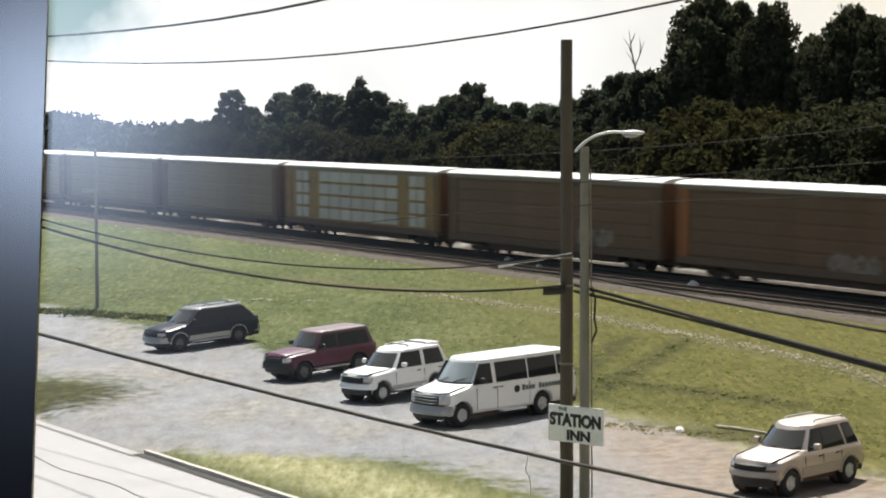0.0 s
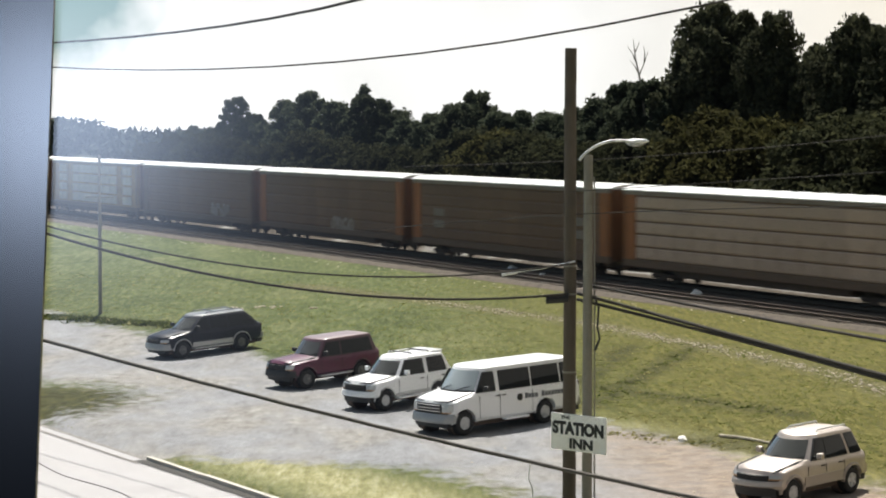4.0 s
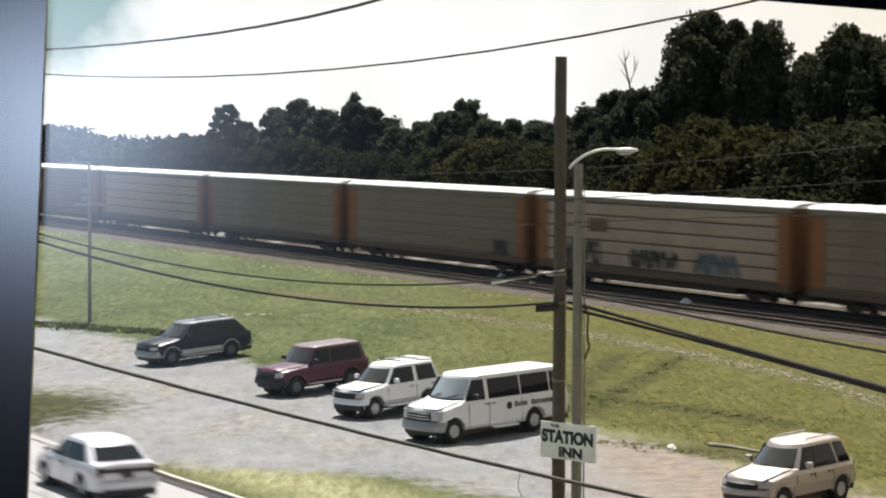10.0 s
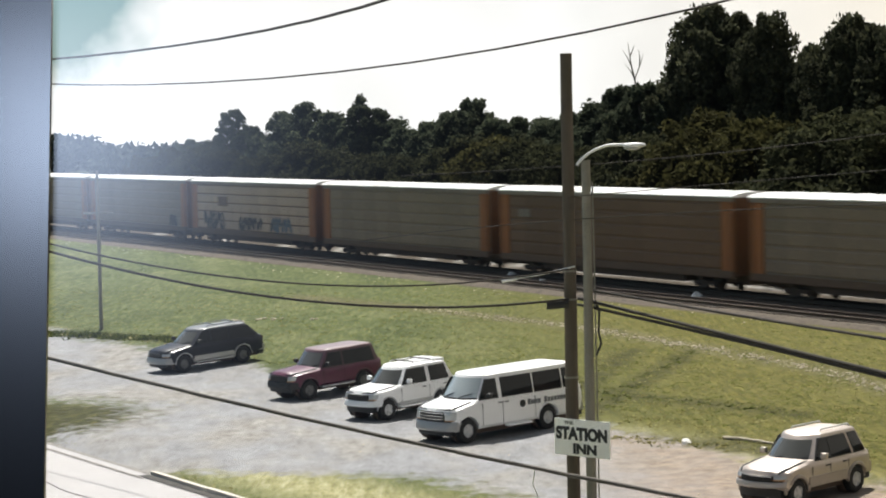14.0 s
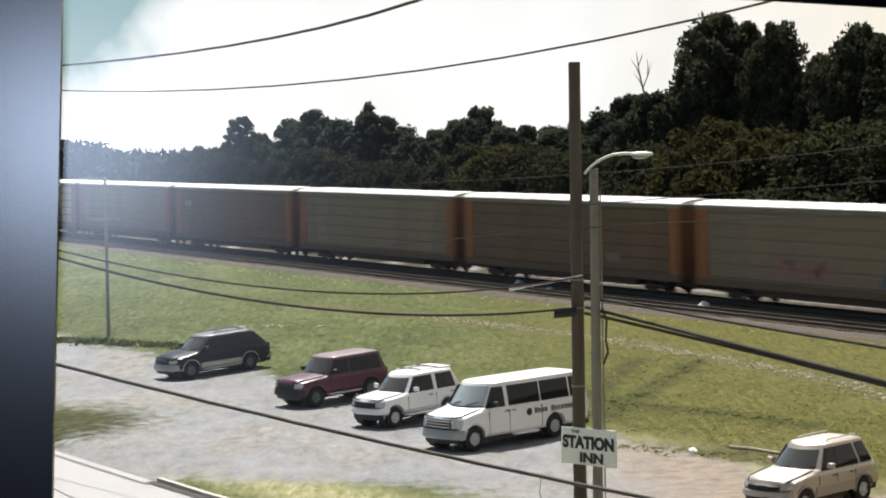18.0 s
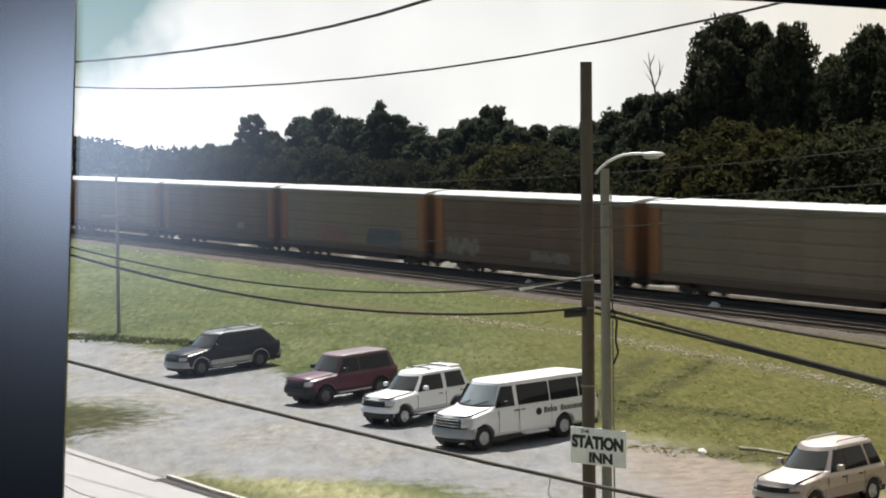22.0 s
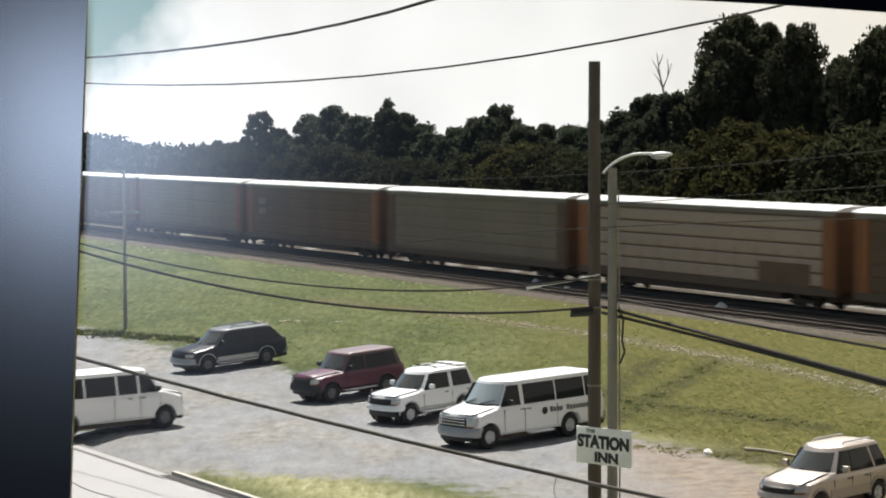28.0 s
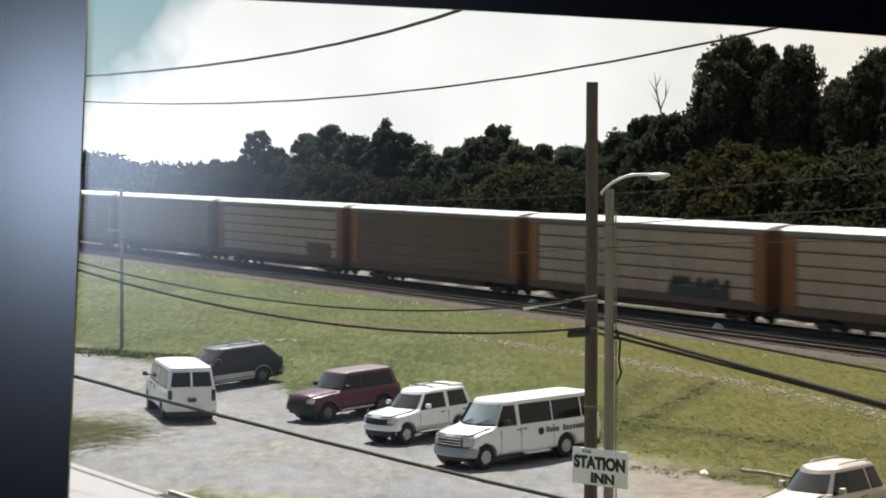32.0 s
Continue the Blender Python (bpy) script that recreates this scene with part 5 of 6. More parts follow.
SEDAN = dict(wb=2.78, half=0.95, rear=-2.4, front=2.35, tyre=0.35, sill=0.28, belt=1.02, roof=1.54, tumble=0.24, screen=0.26, tail=0.2, paint="sedan_paint",
             top=[(-2.41, 1.02), (-1.7, 1.06), (0.7, 1.03), (1.1, 0.97), (2.0, 0.84), (2.25, 0.76), (2.35, 0.66)], cabin=(-2.2, 1.2, -1.35, 0.42), bumper="sedan_paint", cap=0.1,
             windows=[(0.0, 0.78, 0.2, 0.0), (-1.65, -0.12, -0.12, -1.2)], handles=(0.05, -1.0), seams=(-0.06, -1.15, 0.88), rim="rim", mirror="sedan_paint")
sedan = build_vehicle("sedan", SEDAN, pose(-9, 50, 0, 0, 0, 120), "pale silver-white sedan with dark windows, driving along the street", "car", "vehicles on the street")
part("tail_strip", boxed(-2.425, -2.36, -0.72, 0.72, 0.80, 0.93, 0.01), M["black_trim"], sedan, "dark strip joining the tail lights")
part("rear_diffuser", boxed(-2.52, -2.3, -0.70, 0.70, 0.24, 0.38, 0.02), M["black_trim"], sedan, "black lower bumper")


# ---- trees ----
def leaf_material(name, a, b, c, through_light=0.0):
    m = bpy.data.materials.new(name)
    m.use_nodes = True
    n, l = m.node_tree.nodes, m.node_tree.links
    bs = n["Principled BSDF"]
    bs.inputs["Roughness"].default_value = 0.95
    bs.inputs["Specular IOR Level"].default_value = 0.05
    geo, ramp, info = n.new("ShaderNodeNewGeometry"), n.new("ShaderNodeValToRGB"), n.new("ShaderNodeObjectInfo")
    e = ramp.color_ramp.elements
    e.new(0.5)
    for k, p, col in zip(e, (0.0, 0.6, 1.0), (a, b, c)):
        k.position, k.color = p, (*col, 1)
    l.new(geo.outputs["Random Per Island"], ramp.inputs[0])
    rng, mul = n.new("ShaderNodeMapRange"), n.new("ShaderNodeMix")
    rng.inputs["To Min"].default_value, rng.inputs["To Max"].default_value = 0.75, 1.25
    l.new(info.outputs["Random"], rng.inputs["Value"])
    mul.data_type, mul.blend_type = "RGBA", "MULTIPLY"
    mul.inputs["Factor"].default_value = 1
    l.new(ramp.outputs[0], mul.inputs["A"])
    l.new(rng.outputs[0], mul.inputs["B"])
    l.new(mul.outputs["Result"], bs.inputs["Base Color"])
    if through_light:
        thin, both = n.new("ShaderNodeBsdfTranslucent"), n.new("ShaderNodeMixShader")
        both.inputs[0].default_value = through_light
        l.new(mul.outputs["Result"], thin.inputs["Color"])
        l.new(bs.outputs[0], both.inputs[1])
        l.new(thin.outputs[0], both.inputs[2])
        l.new(both.outputs[0], n["Material Output"].inputs["Surface"])
    return m


M["leaf_dark"] = leaf_material("dark_leaves", (0.050, 0.062, 0.040), (0.076, 0.090, 0.057), (0.112, 0.126, 0.076), 0.4)
M["leaf_deep"] = leaf_material("deep_leaves", (0.044, 0.047, 0.030), (0.066, 0.070, 0.042), (0.098, 0.102, 0.056), 0.3)
M["leaf_mid"] = leaf_material("green_leaves", (0.034, 0.038, 0.020), (0.050, 0.054, 0.027), (0.074, 0.076, 0.037), 0.35)
M["leaf_olive"] = leaf_material("olive_leaves", (0.038, 0.038, 0.014), (0.058, 0.056, 0.021), (0.090, 0.084, 0.033), 0.35)
# far leaves turned bluish: distance haze put into the leaf colour
M["leaf_far_haze"] = leaf_material("far_leaves", (0.055, 0.068, 0.060), (0.065, 0.080, 0.070), (0.078, 0.092, 0.078))
M["bark"] = mat("bark", (0.06, 0.05, 0.04), 0.9, vary=0.3, bump=0.3)
M["dead_wood"] = mat("dead_wood", (0.30, 0.27, 0.22), 0.9, vary=0.2)


def leaf_cloud(rng, centres, radii, per, size):
    """Leaf sprays: each clump is a drooping fan of bent leaves, thick inside and ragged at its rim."""
    verts, faces = [], []
    for c, rad in zip(centres, radii):
        axis = rng.normal(size=3) * np.array((1, 1, 0.45))
        axis /= np.linalg.norm(axis) + 1e-6
        for _ in range(per):
            d = rng.normal(size=3) * np.array((0.52, 0.52, 0.40)) + axis * rng.normal() * 0.34
            far = np.linalg.norm(d)
            p = c + d * (rad * min(1.0, 1.02 / far))
            u = rng.normal(size=3) + axis * 0.5 + np.array((0, 0, 0.25))
            u /= np.linalg.norm(u)
            v = np.cross(u, rng.normal(size=3) + np.array((0, 0, 0.7)))
            v /= np.linalg.norm(v) + 1e-6
            s = size * (0.5 + 0.9 * rng.random())
            k = len(verts)
            bend = np.cross(u, v) * s * 0.2
            verts += [tuple(p - u * s * 0.6), tuple(p + v * s * 0.30 + bend), tuple(p + u * s * 0.6), tuple(p - v * s * 0.30 + bend)]
            faces.append((k, k + 1, k + 2, k + 3))
    return verts, faces


def build_tree(seed, height, radius, base, clumps, per, size, leaf, name="tree", top_heavy=0.0):
    rng = np.random.default_rng(seed)
    tree = thing(name)
    bm = bmesh.new()
    lean = rng.normal(size=2) * 0.02 * height
    spine = [(lean[0] * k / 6 + 0.08 * rng.normal(), lean[1] * k / 6 + 0.08 * rng.normal(), -0.3 + (height * 0.86 + 0.3) * k / 6) for k in range(7)]
    tube(bm, spine, 0.020 * height, 8, 0.05)
    centres, radii = [], []
    for i in range(clumps):
        f = (i + rng.random()) / clumps
        z = lerp(base, height, f)
        g = (z - base) / (height - base)
        env = radius * (math.sin(math.pi * min(1, max(0.02, 0.12 + 0.86 * g ** (1 + top_heavy)))) ** 0.65)
        a = i * 2.4 + rng.normal() * 0.5
        rr = env * math.sqrt(rng.random()) * (0.85 + 0.35 * rng.random())
        c = np.array((lean[0] * g + rr * math.cos(a), lean[1] * g + rr * math.sin(a), z - 0.06 * height * rng.random()))
        centres.append(c)
        radii.append(radius * (0.14 + 0.16 * rng.random() ** 1.5) * (1.15 - 0.40 * g))
        if i % 3 == 0:
            s = Vector(spine[min(6, max(1, int(6 * z / height * 0.8)))])
            tube(bm, [s, s.lerp(Vector(c), 0.55) + Vector((0, 0, -0.15)), Vector(c)], 0.006 * height, 5, 0.02)
    part("trunk", bm, M["bark"], tree, "brown bark trunk and limbs")
    v, f = leaf_cloud(rng, centres, radii, per, size)
    me = bpy.data.meshes.new("crown")
    me.from_pydata(v, [], f)
    me.materials.append(M[leaf])
    crown = new("crown", me)
    crown.parent = tree
    return tree


PROTO = {"wide": build_tree(11, 14, 5.2, 1.2, 130, 105, 0.50, "leaf_dark"),
         "round": build_tree(12, 14, 4.4, 1.2, 115, 105, 0.48, "leaf_dark"),
         "tall": build_tree(13, 18, 5.6, 1.8, 185, 110, 0.54, "leaf_deep"),
         "spire": build_tree(14, 14, 3.4, 1.2, 110, 95, 0.46, "leaf_dark"),
         "tuft": build_tree(15, 14, 2.3, 9.6, 48, 75, 0.42, "leaf_dark"),
         "bush": build_tree(16, 8, 4.2, 0.4, 125, 100, 0.36, "leaf_mid"),
         "olive": build_tree(18, 8, 4.4, 0.4, 125, 100, 0.38, "leaf_olive"),
         "scrub": build_tree(17, 5, 3.2, 0.1, 90, 90, 0.30, "leaf_mid")}
USED = set()
SAY = {"wide": "broad dark green leafy tree", "round": "round dark green leafy tree", "tall": "tall dark broad-crowned tree", "spire": "narrow dark green leafy tree",
       "tuft": "slim tree with a high rounded tuft of leaves", "bush": "mid-green leafy bush", "olive": "olive-green leafy bush with sunlit tips", "scrub": "low green scrub bush"}


def plant(kind, az, d, top, squash=1.0):
    """A tree on the line of sight az, d metres behind the track, its top at that height."""
    s = (az * (160.6 + 0.4446 * d) - 0.8957 * d) / (0.4446 + az * 0.8957)
    p = on_track(s, d, 0)
    z0 = ground_z(p.x, p.y)
    own = {"wide": 14, "round": 14, "tall": 18, "spire": 14, "tuft": 14, "bush": 8, "olive": 8, "scrub": 5}[kind]
    k = (top - z0) / own
    m = pose(p.x, p.y, z0, 0, 0, random.uniform(0, 360)) @ Matrix.Diagonal((k * squash, k * squash, k, 1))
    if kind in USED:
        ps = PROTO[kind].scale
        t = copy_thing(PROTO[kind], m @ Matrix.Diagonal((1 / ps.x, 1 / ps.y, 1 / ps.z, 1)))
    else:
        USED.add(kind)
        t = PROTO[kind]
        t.matrix_basis = m
    return tagged(t, f"{SAY[kind]} behind the railway", "bush" if kind in ("bush", "olive", "scrub") else "tree", "trees behind the railway")


# the skyline, from the far end of the line to the near one
SKYLINE = [("round", -0.122, 34, 7.4), ("round", -0.113, 32, 7.9), ("wide", -0.104, 30, 9.5), ("round", -0.096, 26, 9.5), ("tuft", -0.0865, 30, 13.5), ("round", -0.077, 25, 11.2),
           ("wide", -0.064, 27, 12.4), ("wide", -0.053, 28, 13.3), ("round", -0.041, 25, 12.4), ("spire", -0.0285, 26, 13.5), ("wide", -0.021, 28, 12.3),
           ("round", -0.010, 24, 10.6), ("round", 0.001, 24, 11.0), ("round", 0.011, 25, 12.0), ("wide", 0.020, 26, 12.8), ("round", 0.030, 24, 11.2),
           ("wide", 0.041, 25, 11.0), ("round", 0.051, 24, 10.9), ("wide", 0.064, 25, 11.3), ("round", 0.075, 24, 12.2), ("wide", 0.086, 25, 13.2),
           ("round", 0.096, 24, 13.6), ("round", 0.106, 31, 13.6), ("tall", 0.1165, 27, 16.6), ("tall", 0.1275, 28, 19.4), ("tall", 0.1475, 29, 18.4), ("tall", 0.1385, 30, 18.7), ("tall", 0.160, 30, 15.6), ("tall", 0.172, 31, 15.8),
           ("tall", 0.185, 26, 16.4), ("tall", 0.1905, 26, 17.5), ("tall", 0.2015, 27, 16.6), ("tall", 0.212, 26, 17.8)]
WIDTH = {0.1165: 0.55, 0.1275: 0.80, 0.1475: 0.66, 0.1385: 0.60, 0.1905: 0.62, 0.160: 0.8, 0.172: 0.75, 0.185: 0.80}
for kind, az, d, top in SKYLINE:
    plant(kind, az, d, top - 0.25, WIDTH.get(az, 0.78) if kind == "tall" else 1.0)
# a second rank fills the wall of leaves, then scrub along its foot
for i in range(26):
    az = -0.12 + 0.33 * i / 25
    plant(("wide", "round")[i % 2], az + random.uniform(-0.004, 0.004), 38 + 5 * (i % 3), 11.0 - 3.4 * smooth01((-0.085 - az) / 0.03) + (3.0 if az > 0.1 else 0) + random.uniform(-0.6, 0.4))
for i in range(30):
    az = -0.125 + 0.345 * i / 29
    plant("olive" if 0.105 < az < 0.172 or 0.02 < az < 0.04 else "bush", az, 15 + random.uniform(-1, 2), 8.2 + (1.6 if az > 0.09 else 0) + random.uniform(-1.0, 0.9), 1.1)
for i in range(34):
    az = -0.13 + 0.355 * i / 33
    plant("scrub", az, 9.5 + random.uniform(-0.8, 1.5), 4.6 + random.uniform(-0.8, 0.8), 1.1)


def build_dead_tree():
    s = (0.0905 * (160.6 + 0.4446 * 23) - 0.8957 * 23) / (0.4446 + 0.0905 * 0.8957)
    p = on_track(s, 23, 0)
    tree = thing("dead_tree", pose(p.x, p.y, ground_z(p.x, p.y)), label="bare pale dead branches above the leaves", category="tree")
    bm = bmesh.new()
    tube(bm, [(0.9, 0, -0.2), (0.8, 0, 9), (0.5, 0, 11.5), (0.05, 0, 13.6), (-0.15, 0, 15.2)], 0.16, 7, 0.02)
    for a, b in (((0.35, 0, 12.3), (1.1, 0.2, 14.3)), ((0.1, 0, 13.3), (-0.6, 0, 14.6)), ((0.3, 0, 12.4), (-0.4, 0.2, 13.5)), ((0.75, 0.1, 13.3), (0.7, 0.1, 14.6)), ((0.0, 0, 14.1), (0.35, 0, 15.0))):
        tube(bm, [a, Vector(a).lerp(Vector(b), 0.5) + Vector((0.06, 0, 0.05)), b], 0.06, 5, 0.015)
    part("trunk", bm, M["dead_wood"], tree)


build_dead_tree()


def build_far_woods():
    """The wooded ridge far up the line."""
    rng = np.random.default_rng(5)
    centres, radii = [], []
    for i in range(560):
        az = -0.24 + 0.16 * rng.random()
        y = 520 + 260 * rng.random()
        top = 5.6 + y * (0.0078 * smooth01((-0.126 - az) / 0.05) - 0.0022 + 0.0014 * noise.noise((az * 90, 0, 0)))
        centres.append(np.array((az * y, y, top - 3.0 * rng.random() - (9 * rng.random() if i % 2 else 0))))
        radii.append(3.0 + 1.5 * rng.random())
    v, f = leaf_cloud(rng, centres, radii, 90, 1.9)
    me = bpy.data.meshes.new("far_woods")
    me.from_pydata(v, [], f)
    me.materials.append(M["leaf_far_haze"])
    tagged(new("far_woods", me), "green wooded ridge far up the line, haze tinted into its leaves", "woods", kind="stuff")
    bm = bmesh.new()
    rows = []
    for i in range(61):
        az = -0.30 + 0.24 * i / 60
        rows.append([bm.verts.new((az * y, y, z)) for y, z in ((505, 0.0), (560, 2.5 + 1.2 * noise.noise((i * 0.4, 0, 0))), (700, 3.6), (900, 3.0), (1000, 0.0))])
    for u, w in zip(rows, rows[1:]):
        for k in range(4):
            bm.faces.new((u[k], w[k], w[k + 1], u[k + 1]))
    bmesh.ops.recalc_face_normals(bm, faces=bm.faces)
    tagged(part("far_hill", bm, M["leaf_far_haze"], None, smooth=True), "green wooded hill far up the line, haze tinted into its colour", "hill", kind="structure")


build_far_woods()


# ---- marks on the train ----
def spray(bm, rng, x, z, w, h, count):
    """Looping sprayed strokes as flat ribbons in the plane of a wagon's side."""
    y = -(HALF - 0.004)
    for g in range(count):
        cx, ph = x + w * (g + 0.5) / count, rng.random() * 6.28
        pts = []
        for k in range(12):
            a = k * 0.62 + ph
            pts.append(Vector((cx + 0.5 * w / count * math.cos(a) * (0.6 + 0.6 * rng.random()), y - 0.002 * (g % 3), z + h * (0.5 + 0.5 * math.sin(a * 1.3 + ph)))))
        rows = []
        for k, p in enumerate(pts):
            d = (pts[min(k + 1, 11)] - pts[max(k - 1, 0)]).normalized()
            s = Vector((-d.z, 0, d.x)) * (0.10 + 0.10 * rng.random())
            rows.append((bm.verts.new(p + s), bm.verts.new(p - s)))
        for (a, b), (c, d) in zip(rows, rows[1:]):
            bm.faces.new((a, b, d, c))


M["spray_dark"] = mat("dark_spray", (0.055, 0.052, 0.052), 0.7, vary=0.3)
M["spray_pink"] = mat("pink_spray", (0.32, 0.18, 0.17), 0.7, vary=0.3)
M["spray_blue"] = mat("blue_spray", (0.13, 0.16, 0.20), 0.7, vary=0.3)
M["spray_pale"] = mat("pale_spray", (0.27, 0.23, 0.20), 0.7, vary=0.3)
M["stencil"] = mat("white_stencil", (0.21, 0.18, 0.15), 0.7, vary=0.2)


def tag_wagon(k, colour, x, z, w, h, count, seed, label):
    bm = bmesh.new()
    spray(bm, np.random.default_rng(seed), x, z, w, h, count)
    part("graffiti", bm, M[colour], train[k], label)


def plate_on(k, x0, x1, z0, z1, material, label, name="stencil_panel"):
    part(name, boxed(x0, x1, -(HALF + 0.006), -(HALF - 0.03), z0, z1), M[material], train[k], label)


tag_wagon(8, "spray_dark", -10.5, 1.4, 4.6, 1.3, 5, 1, "dark sprayed graffiti")
tag_wagon(8, "spray_dark", -2.4, 1.5, 5.0, 0.9, 6, 2, "dark sprayed graffiti")
tag_wagon(8, "spray_blue", 4.4, 1.4, 4.4, 1.1, 5, 3, "blue-grey sprayed graffiti")
plate_on(8, -7.2, -5.0, 3.3, 4.1, "screen_brown", "brown repair panel")
tag_wagon(13, "spray_pink", -5.6, 1.5, 5.2, 1.1, 6, 4, "pink sprayed graffiti")
tag_wagon(13, "spray_blue", 3.4, 1.4, 6.0, 1.2, 6, 5, "blue sprayed graffiti")
tag_wagon(14, "spray_pale", -11.5, 1.3, 4.5, 1.1, 5, 6, "pale sprayed graffiti")
tag_wagon(14, "spray_pale", 0.5, 1.25, 5.0, 0.6, 6, 7, "pale sprayed graffiti")
tag_wagon(2, "spray_pale", 4.0, 1.4, 4.0, 0.9, 5, 8, "pale sprayed graffiti")
tag_wagon(7, "spray_dark", 9.2, 1.3, 2.0, 0.9, 3, 9, "dark sprayed graffiti")
tag_wagon(3, "spray_pale", 1.0, 1.3, 4.0, 0.8, 4, 10, "pale sprayed graffiti")
for k, x, z in ((4, -9.4, 2.9), (4, -9.4, 2.1), (4, 9.6, 3.0), (4, 9.6, 2.2), (10, -10.2, 3.7), (15, -8.2, 3.4), (16, -10.0, 3.7), (16, -10.0, 2.9), (12, 6.0, 1.8)):
    plate_on(k, x - 0.75, x + 0.75, z, z + 0.5, "stencil", "pale stencilled data panel")
plate_on(18, 6.4, 11.2, 1.15, 2.5, "screen_brown", "dark brown replaced panel")
plate_on(20, 3.6, 10.0, 1.15, 1.9, "spray_dark", "dark stained panel")
tag_wagon(20, "spray_dark", 3.6, 1.4, 6.4, 1.0, 7, 11, "dark sprayed graffiti")


def open_sided(k):
    """The older wagon: bright slatted bays between mustard uprights."""
    car = train[k]
    for o in list(car.children):
        if o.name.split(".")[0] == "side_panel":
            bpy.data.objects.remove(o)
    for o in car.children:
        if o.name.split(".")[0] == "body":
            o.material_slots[0].material = M["end_mustard"]
    bays = [(-11.3, -10.2), (-10.0, -8.9)] + [(-6.9 + 2.0 * i, -5.05 + 2.0 * i) for i in range(7)] + [(8.9, 10.0), (10.2, 11.3)]
    first = {}
    for sy in (-1, 1):
        for x0, x1 in bays:
            for r in range(4):
                z0 = 1.45 + 0.94 * r
                w = round(x1 - x0, 2)
                m = pose((x0 + x1) / 2, sy * (HALF - 0.04), z0)
                if w not in first:
                    first[w] = part("slat_panel", boxed(-w / 2, w / 2, -0.03, 0.03, 0, 0.74, 0.01), M["bay_white"], car)
                    first[w].matrix_basis = m
                else:
                    share(first[w], m)
    bm = bmesh.new()
    for i in range(22):
        z = 1.2 + 0.18 * i
        tube(bm, [(12.9 + 0.12 * (i % 2), -(HALF + 0.03), z), (12.9 + 0.12 * ((i + 1) % 2), -(HALF + 0.03), z + 0.18)], 0.04, 5)
    part("end_stair", bm, M["stencil"], car, "pale zigzag edge ladder")
    tagged(car, "older autorack wagon with bright slatted bays and mustard uprights, rolling", "rail wagon")


M["bay_white"] = mat("bright_slats", (0.50, 0.49, 0.48), 0.5, 0.1, vary=0.15, scale=0.8, fine=8, spread=0.12)
open_sided(1)


# ---- ground cover ----
def scatter_tufts():
    rng = np.random.default_rng(21)
    bins = {"tuft_green": [], "tuft_straw": [], "tuft_dark": []}
    tall = {1: 1.5, 2: 1.1, 3: 3.2}
    rows = []
    for _ in range(24000):
        y = 56 + 90 * rng.random() ** 1.3
        x = y * (-0.20 + 0.42 * rng.random())
        rows.append((x, y, 0))
    for x0, y0, x1, y1, n in ((5.6, 71.4, 10.8, 66.5, 160), (6.3, 82.1, 12.3, 74.8, 50), (5.9, 79.0, 11.3, 96.8, 40), (-13, 108.5, -9, 101.5, 300), (-20, 114, -13, 108, 420)):
        for _ in range(n):
            t = rng.random()
            rows.append((x0 + (x1 - x0) * t + 0.25 * rng.normal(), y0 + (y1 - y0) * t + 0.4 * rng.normal(), 2 if y0 == 71.4 else 3 if x0 < -12 else 1))
    for x, y, kind in rows:
        v = lot_mask(x, y) + 0.9 * noise.noise((x * 0.9, y * 0.9, 5))
        if track_off(x, y) > -7.9 or road_off(x, y) > -0.35 or (v > 0.25 and not kind):
            continue
        dry = road_along(x, y) > 0 and road_off(x, y) > -6.5 or (x > 5 and bank(x, y) < 0.5)
        patch = noise.noise((x * 0.35, y * 0.2, 12))
        name = "tuft_dark" if kind and rng.random() < {1: 0.6, 2: 0.1, 3: 0.92}[kind] else "tuft_straw" if kind == 2 or (dry and rng.random() < 0.7) or patch > 0.42 or rng.random() < 0.22 else "tuft_green"
        bins[name].append((x, y, (0.025 + 0.04 * rng.random()) * tall.get(kind, 1) * (0.35 if bank(x, y) < -1.0 and not kind else 1.0)))
    for name, spots in bins.items():
        verts, faces = [], []
        for x, y, h in spots:
            z = ground_z(x, y) - 0.02
            for _ in range(4):
                a, w = rng.random() * 6.28, min(1.0, h * 18) * (0.04 + 0.07 * rng.random())
                dx, dy = math.cos(a), math.sin(a)
                ox, oy = 0.12 * rng.normal(), 0.12 * rng.normal()
                k = len(verts)
                verts += [(x + ox - dy * w, y + oy + dx * w, z), (x + ox + dy * w, y + oy - dx * w, z), (x + ox + dx * (0.10 + h), y + oy + dy * (0.10 + h), z + h)]
                faces.append((k, k + 1, k + 2))
        me = bpy.data.meshes.new(name)
        me.from_pydata(verts, [], faces)
        me.materials.append(M[name])
        tagged(new("grass", me), {"tuft_green": "short green grass tufts", "tuft_straw": "dry straw-coloured grass tufts", "tuft_dark": "dark green weed tufts"}[name], "grass", kind="stuff")


M["tuft_green"] = leaf_material("grass_blades", (0.10, 0.122, 0.032), (0.155, 0.172, 0.048), (0.24, 0.24, 0.09), 0.6)
M["tuft_straw"] = leaf_material("straw_blades", (0.15, 0.14, 0.05), (0.26, 0.24, 0.10), (0.40, 0.37, 0.18), 0.6)
M["tuft_dark"] = leaf_material("weed_blades", (0.035, 0.048, 0.012), (0.055, 0.068, 0.018), (0.09, 0.10, 0.03), 0.5)
scatter_tufts()


def rock_mesh(seed, r):
    bm = bmesh.new()
    bmesh.ops.create_icosphere(bm, subdivisions=2, radius=r)
    for v in bm.verts:
        v.co *= 1 + 0.35 * noise.noise(v.co * (1.6 / r) + Vector((seed, 0, 0)))
        v.co.z *= 0.5
    return bm


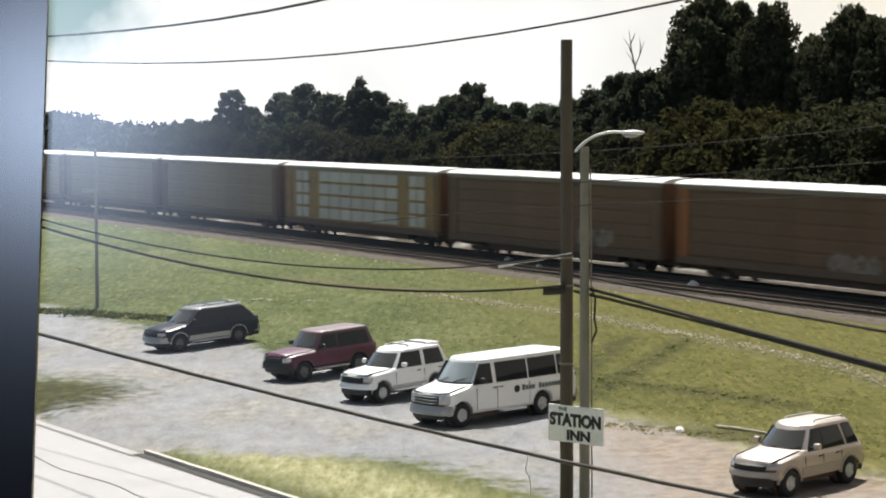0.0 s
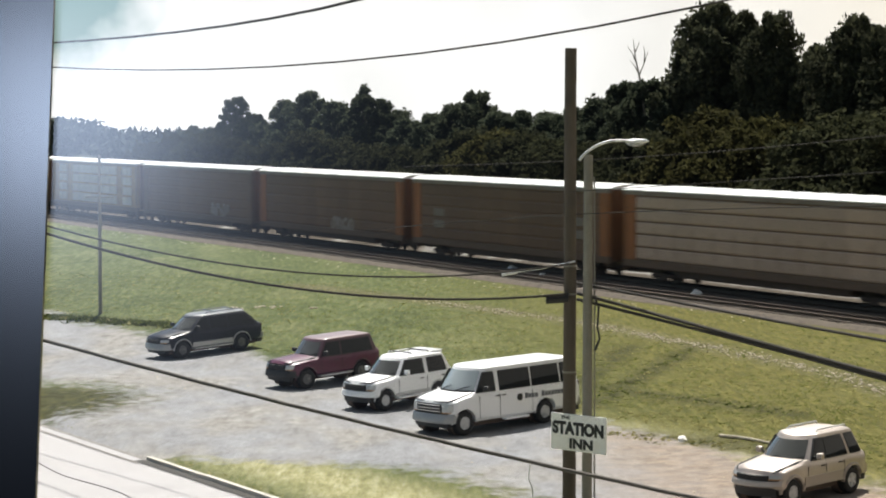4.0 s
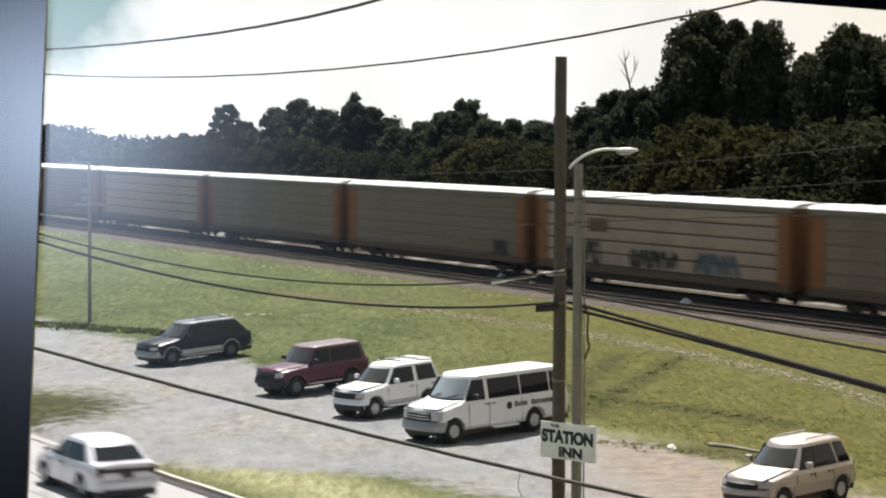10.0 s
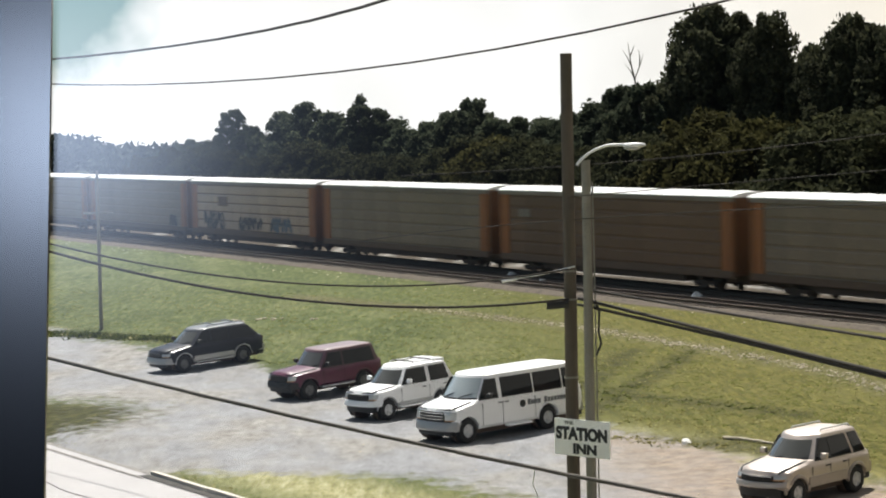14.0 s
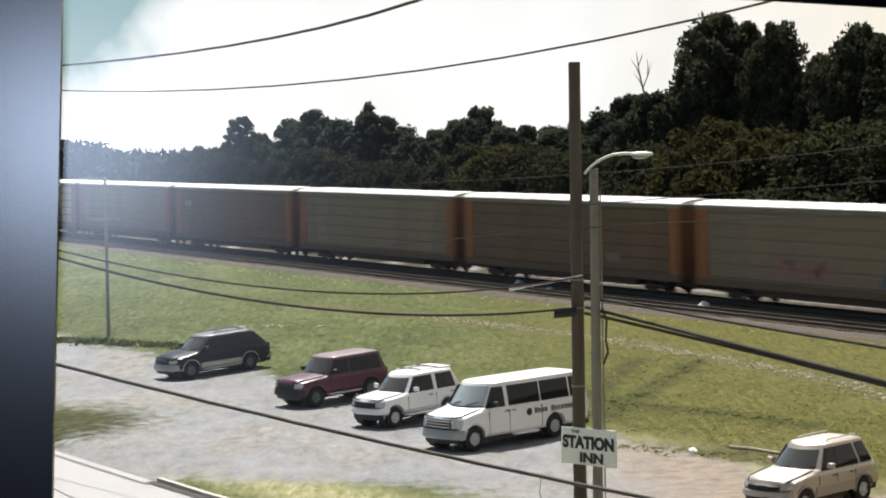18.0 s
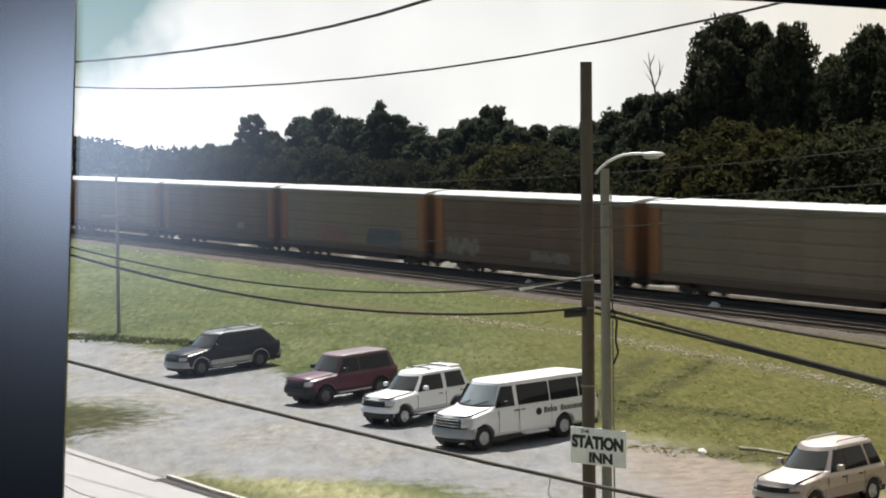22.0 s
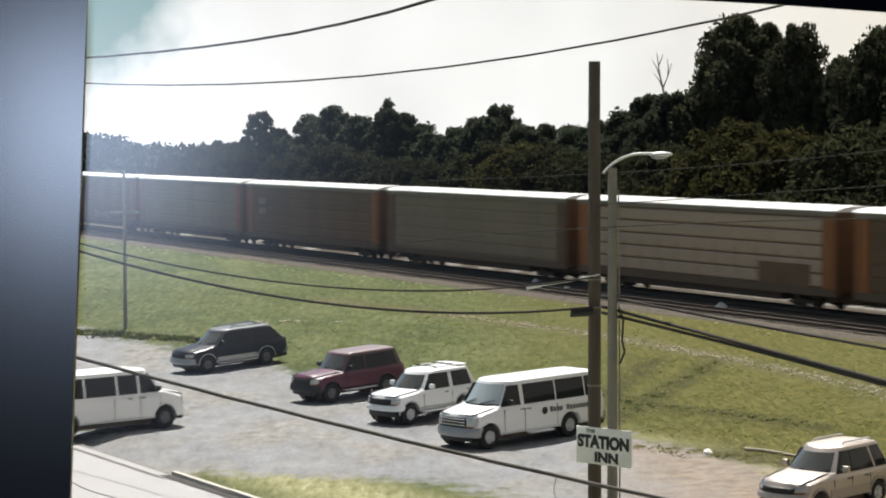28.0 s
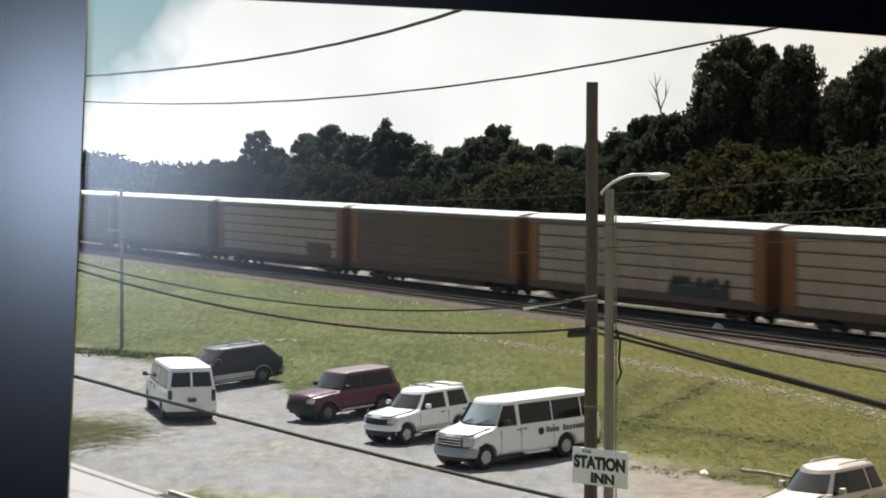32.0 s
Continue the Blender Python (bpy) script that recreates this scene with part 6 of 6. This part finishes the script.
M["pale_stone"] = mat("pale_stone", (0.48, 0.42, 0.31), 0.9, vary=0.2, bump=0.3, spread=0.15)
M["brown_stone"] = mat("brown_stone", (0.26, 0.22, 0.18), 0.9, vary=0.25, bump=0.3, spread=0.2)


def scatter_stones():
    """Loose stones strewn along the old berm and at the foot of the ballast."""
    rng = np.random.default_rng(31)
    verts, faces = [], []
    proto = rock_mesh(3, 1.0)
    base = np.array([v.co for v in proto.verts])
    tri = [tuple(v.index for v in f.verts) for f in proto.faces]
    proto.free()
    spots = []
    for (x0, y0), (x1, y1) in zip(BERM[1:], BERM[2:]):
        for _ in range(210):
            t = rng.random()
            spots.append((x0 + (x1 - x0) * t + 0.30 * rng.normal(), y0 + (y1 - y0) * t + 0.7 * rng.normal(), 0.02 + 0.06 * rng.random() ** 2))
    for _ in range(160):
        s, o = -90 + 145 * rng.random(), -7.4 - 3.0 * rng.random() ** 2
        p = on_track(s, o, 0)
        spots.append((p.x, p.y, 0.03 + 0.05 * rng.random()))
    for _ in range(120):
        x, y = -14 + 26 * rng.random(), 60 + 40 * rng.random()
        if lot_mask(x, y) > 0 and road_off(x, y) < -0.4:
            spots.append((x, y, 0.015 + 0.035 * rng.random() ** 2))
    for x, y in ((-10.6, 117.0), (-10.2, 117.3), (-8.6, 118.2), (-8.2, 117.8), (-7.8, 118.2), (-6.2, 117.6)):
        spots += [(x + 0.3 * rng.normal(), y + 0.3 * rng.normal(), 0.08 + 0.05 * rng.random()) for _ in range(3)]
    for x, y, r in spots:
        k = len(verts)
        turn = rng.random() * 6.28
        c, s = math.cos(turn), math.sin(turn)
        z = ground_z(x, y) + r * 0.2
        verts += [(x + r * (c * a - s * b), y + r * (s * a + c * b), z + r * d) for a, b, d in base]
        faces += [tuple(i + k for i in f) for f in tri]
    me = bpy.data.meshes.new("loose_stones")
    me.from_pydata(verts, [], faces)
    me.materials.append(M["pale_stone"])
    tagged(new("loose_stones", me), "pale loose stones strewn in grass and gravel", "stones", kind="stuff")


scatter_stones()


M["log_wood"] = mat("bleached_log", (0.52, 0.46, 0.36), 0.9, vary=0.2)
M["white_rock"] = mat("white_rock", (0.90, 0.88, 0.82), 0.9, vary=0.15, bump=0.2)


def lay_rock(x, y, r, seed, label):
    o = part("rock", rock_mesh(seed, r), M["white_rock"])
    o.matrix_basis = pose(x, y, ground_z(x, y) + r * 0.4, 38, 0, seed * 5)
    return tagged(o, label, "rock", "rocks in the grass")


lay_rock(7.8, 69.3, 0.14, 1, "white round rock at the edge of the lot")
lay_rock(14.9, 125.6, 0.34, 2, "pale block of stone beside the ballast")
lay_rock(5.4, 147.2, 0.34, 4, "pale block of stone beside the ballast")
lay_rock(7.1, 141.7, 0.24, 5, "pale stone beside the ballast")
lay_rock(-19.7, 216.6, 0.36, 6, "white stone beside the far rails")
lay_rock(-17.8, 212.9, 0.36, 7, "white stone beside the far rails")
bm = bmesh.new()
tube(bm, [(9.0, 69.6, 0.06), (9.5, 69.1, 0.08), (10.0, 68.5, 0.07), (10.4, 68.0, 0.05)], 0.055, 8, 0.035)
log = tagged(part("log", bm, M["log_wood"]), "pale dead log lying at the foot of the bank", "log")
log.matrix_basis = pose(0, 0, ground_z(9.7, 68.8) - 0.02)


# ---- what moves ----
def van_pose(x, y, heading):
    """From the middle of the rear axle."""
    c, s = math.cos(radians(heading)), math.sin(radians(heading))
    px, py = x + 1.97 * c, y + 1.97 * s
    return pose(px, py, max(0.0, ground_z(px, py)) + 0.005, 0, 0, heading)


def sedan_row(t):
    p = on_road(5.6 - 13.0 * (t - 10.0) - 2.2, 2.65, -0.085)
    return pose(p.x, p.y, p.z, 0, 0, math.degrees(math.atan2(-ROAD_DIR.y, -ROAD_DIR.x)))


def motions():
    for k, car in train.items():
        walk(car, [(t, pose(*car_row(k, t), 0, 0, TRACK_RZ)) for t in (0.0, 32.0)])
    walk(sedan, [(t, sedan_row(t)) for t in (0.0, 32.0)])
    walk(moving_van, [(0.0, van_pose(-23.5, 65.0, 46)), (24.6, van_pose(-23.5, 65.0, 46)), (26.4, van_pose(-17.6, 71.1, 46)), (27.5, van_pose(-14.4, 74.0, 43)),
                      (28.2, van_pose(-13.1, 75.3, 43)), (29.0, van_pose(-11.9, 76.5, 46)), (29.8, van_pose(-10.8, 78.7, 56)), (30.6, van_pose(-10.05, 81.2, 69)),
                      (31.4, van_pose(-9.85, 83.5, 94)), (32.0, van_pose(-10.0, 85.2, 105))])


motions()
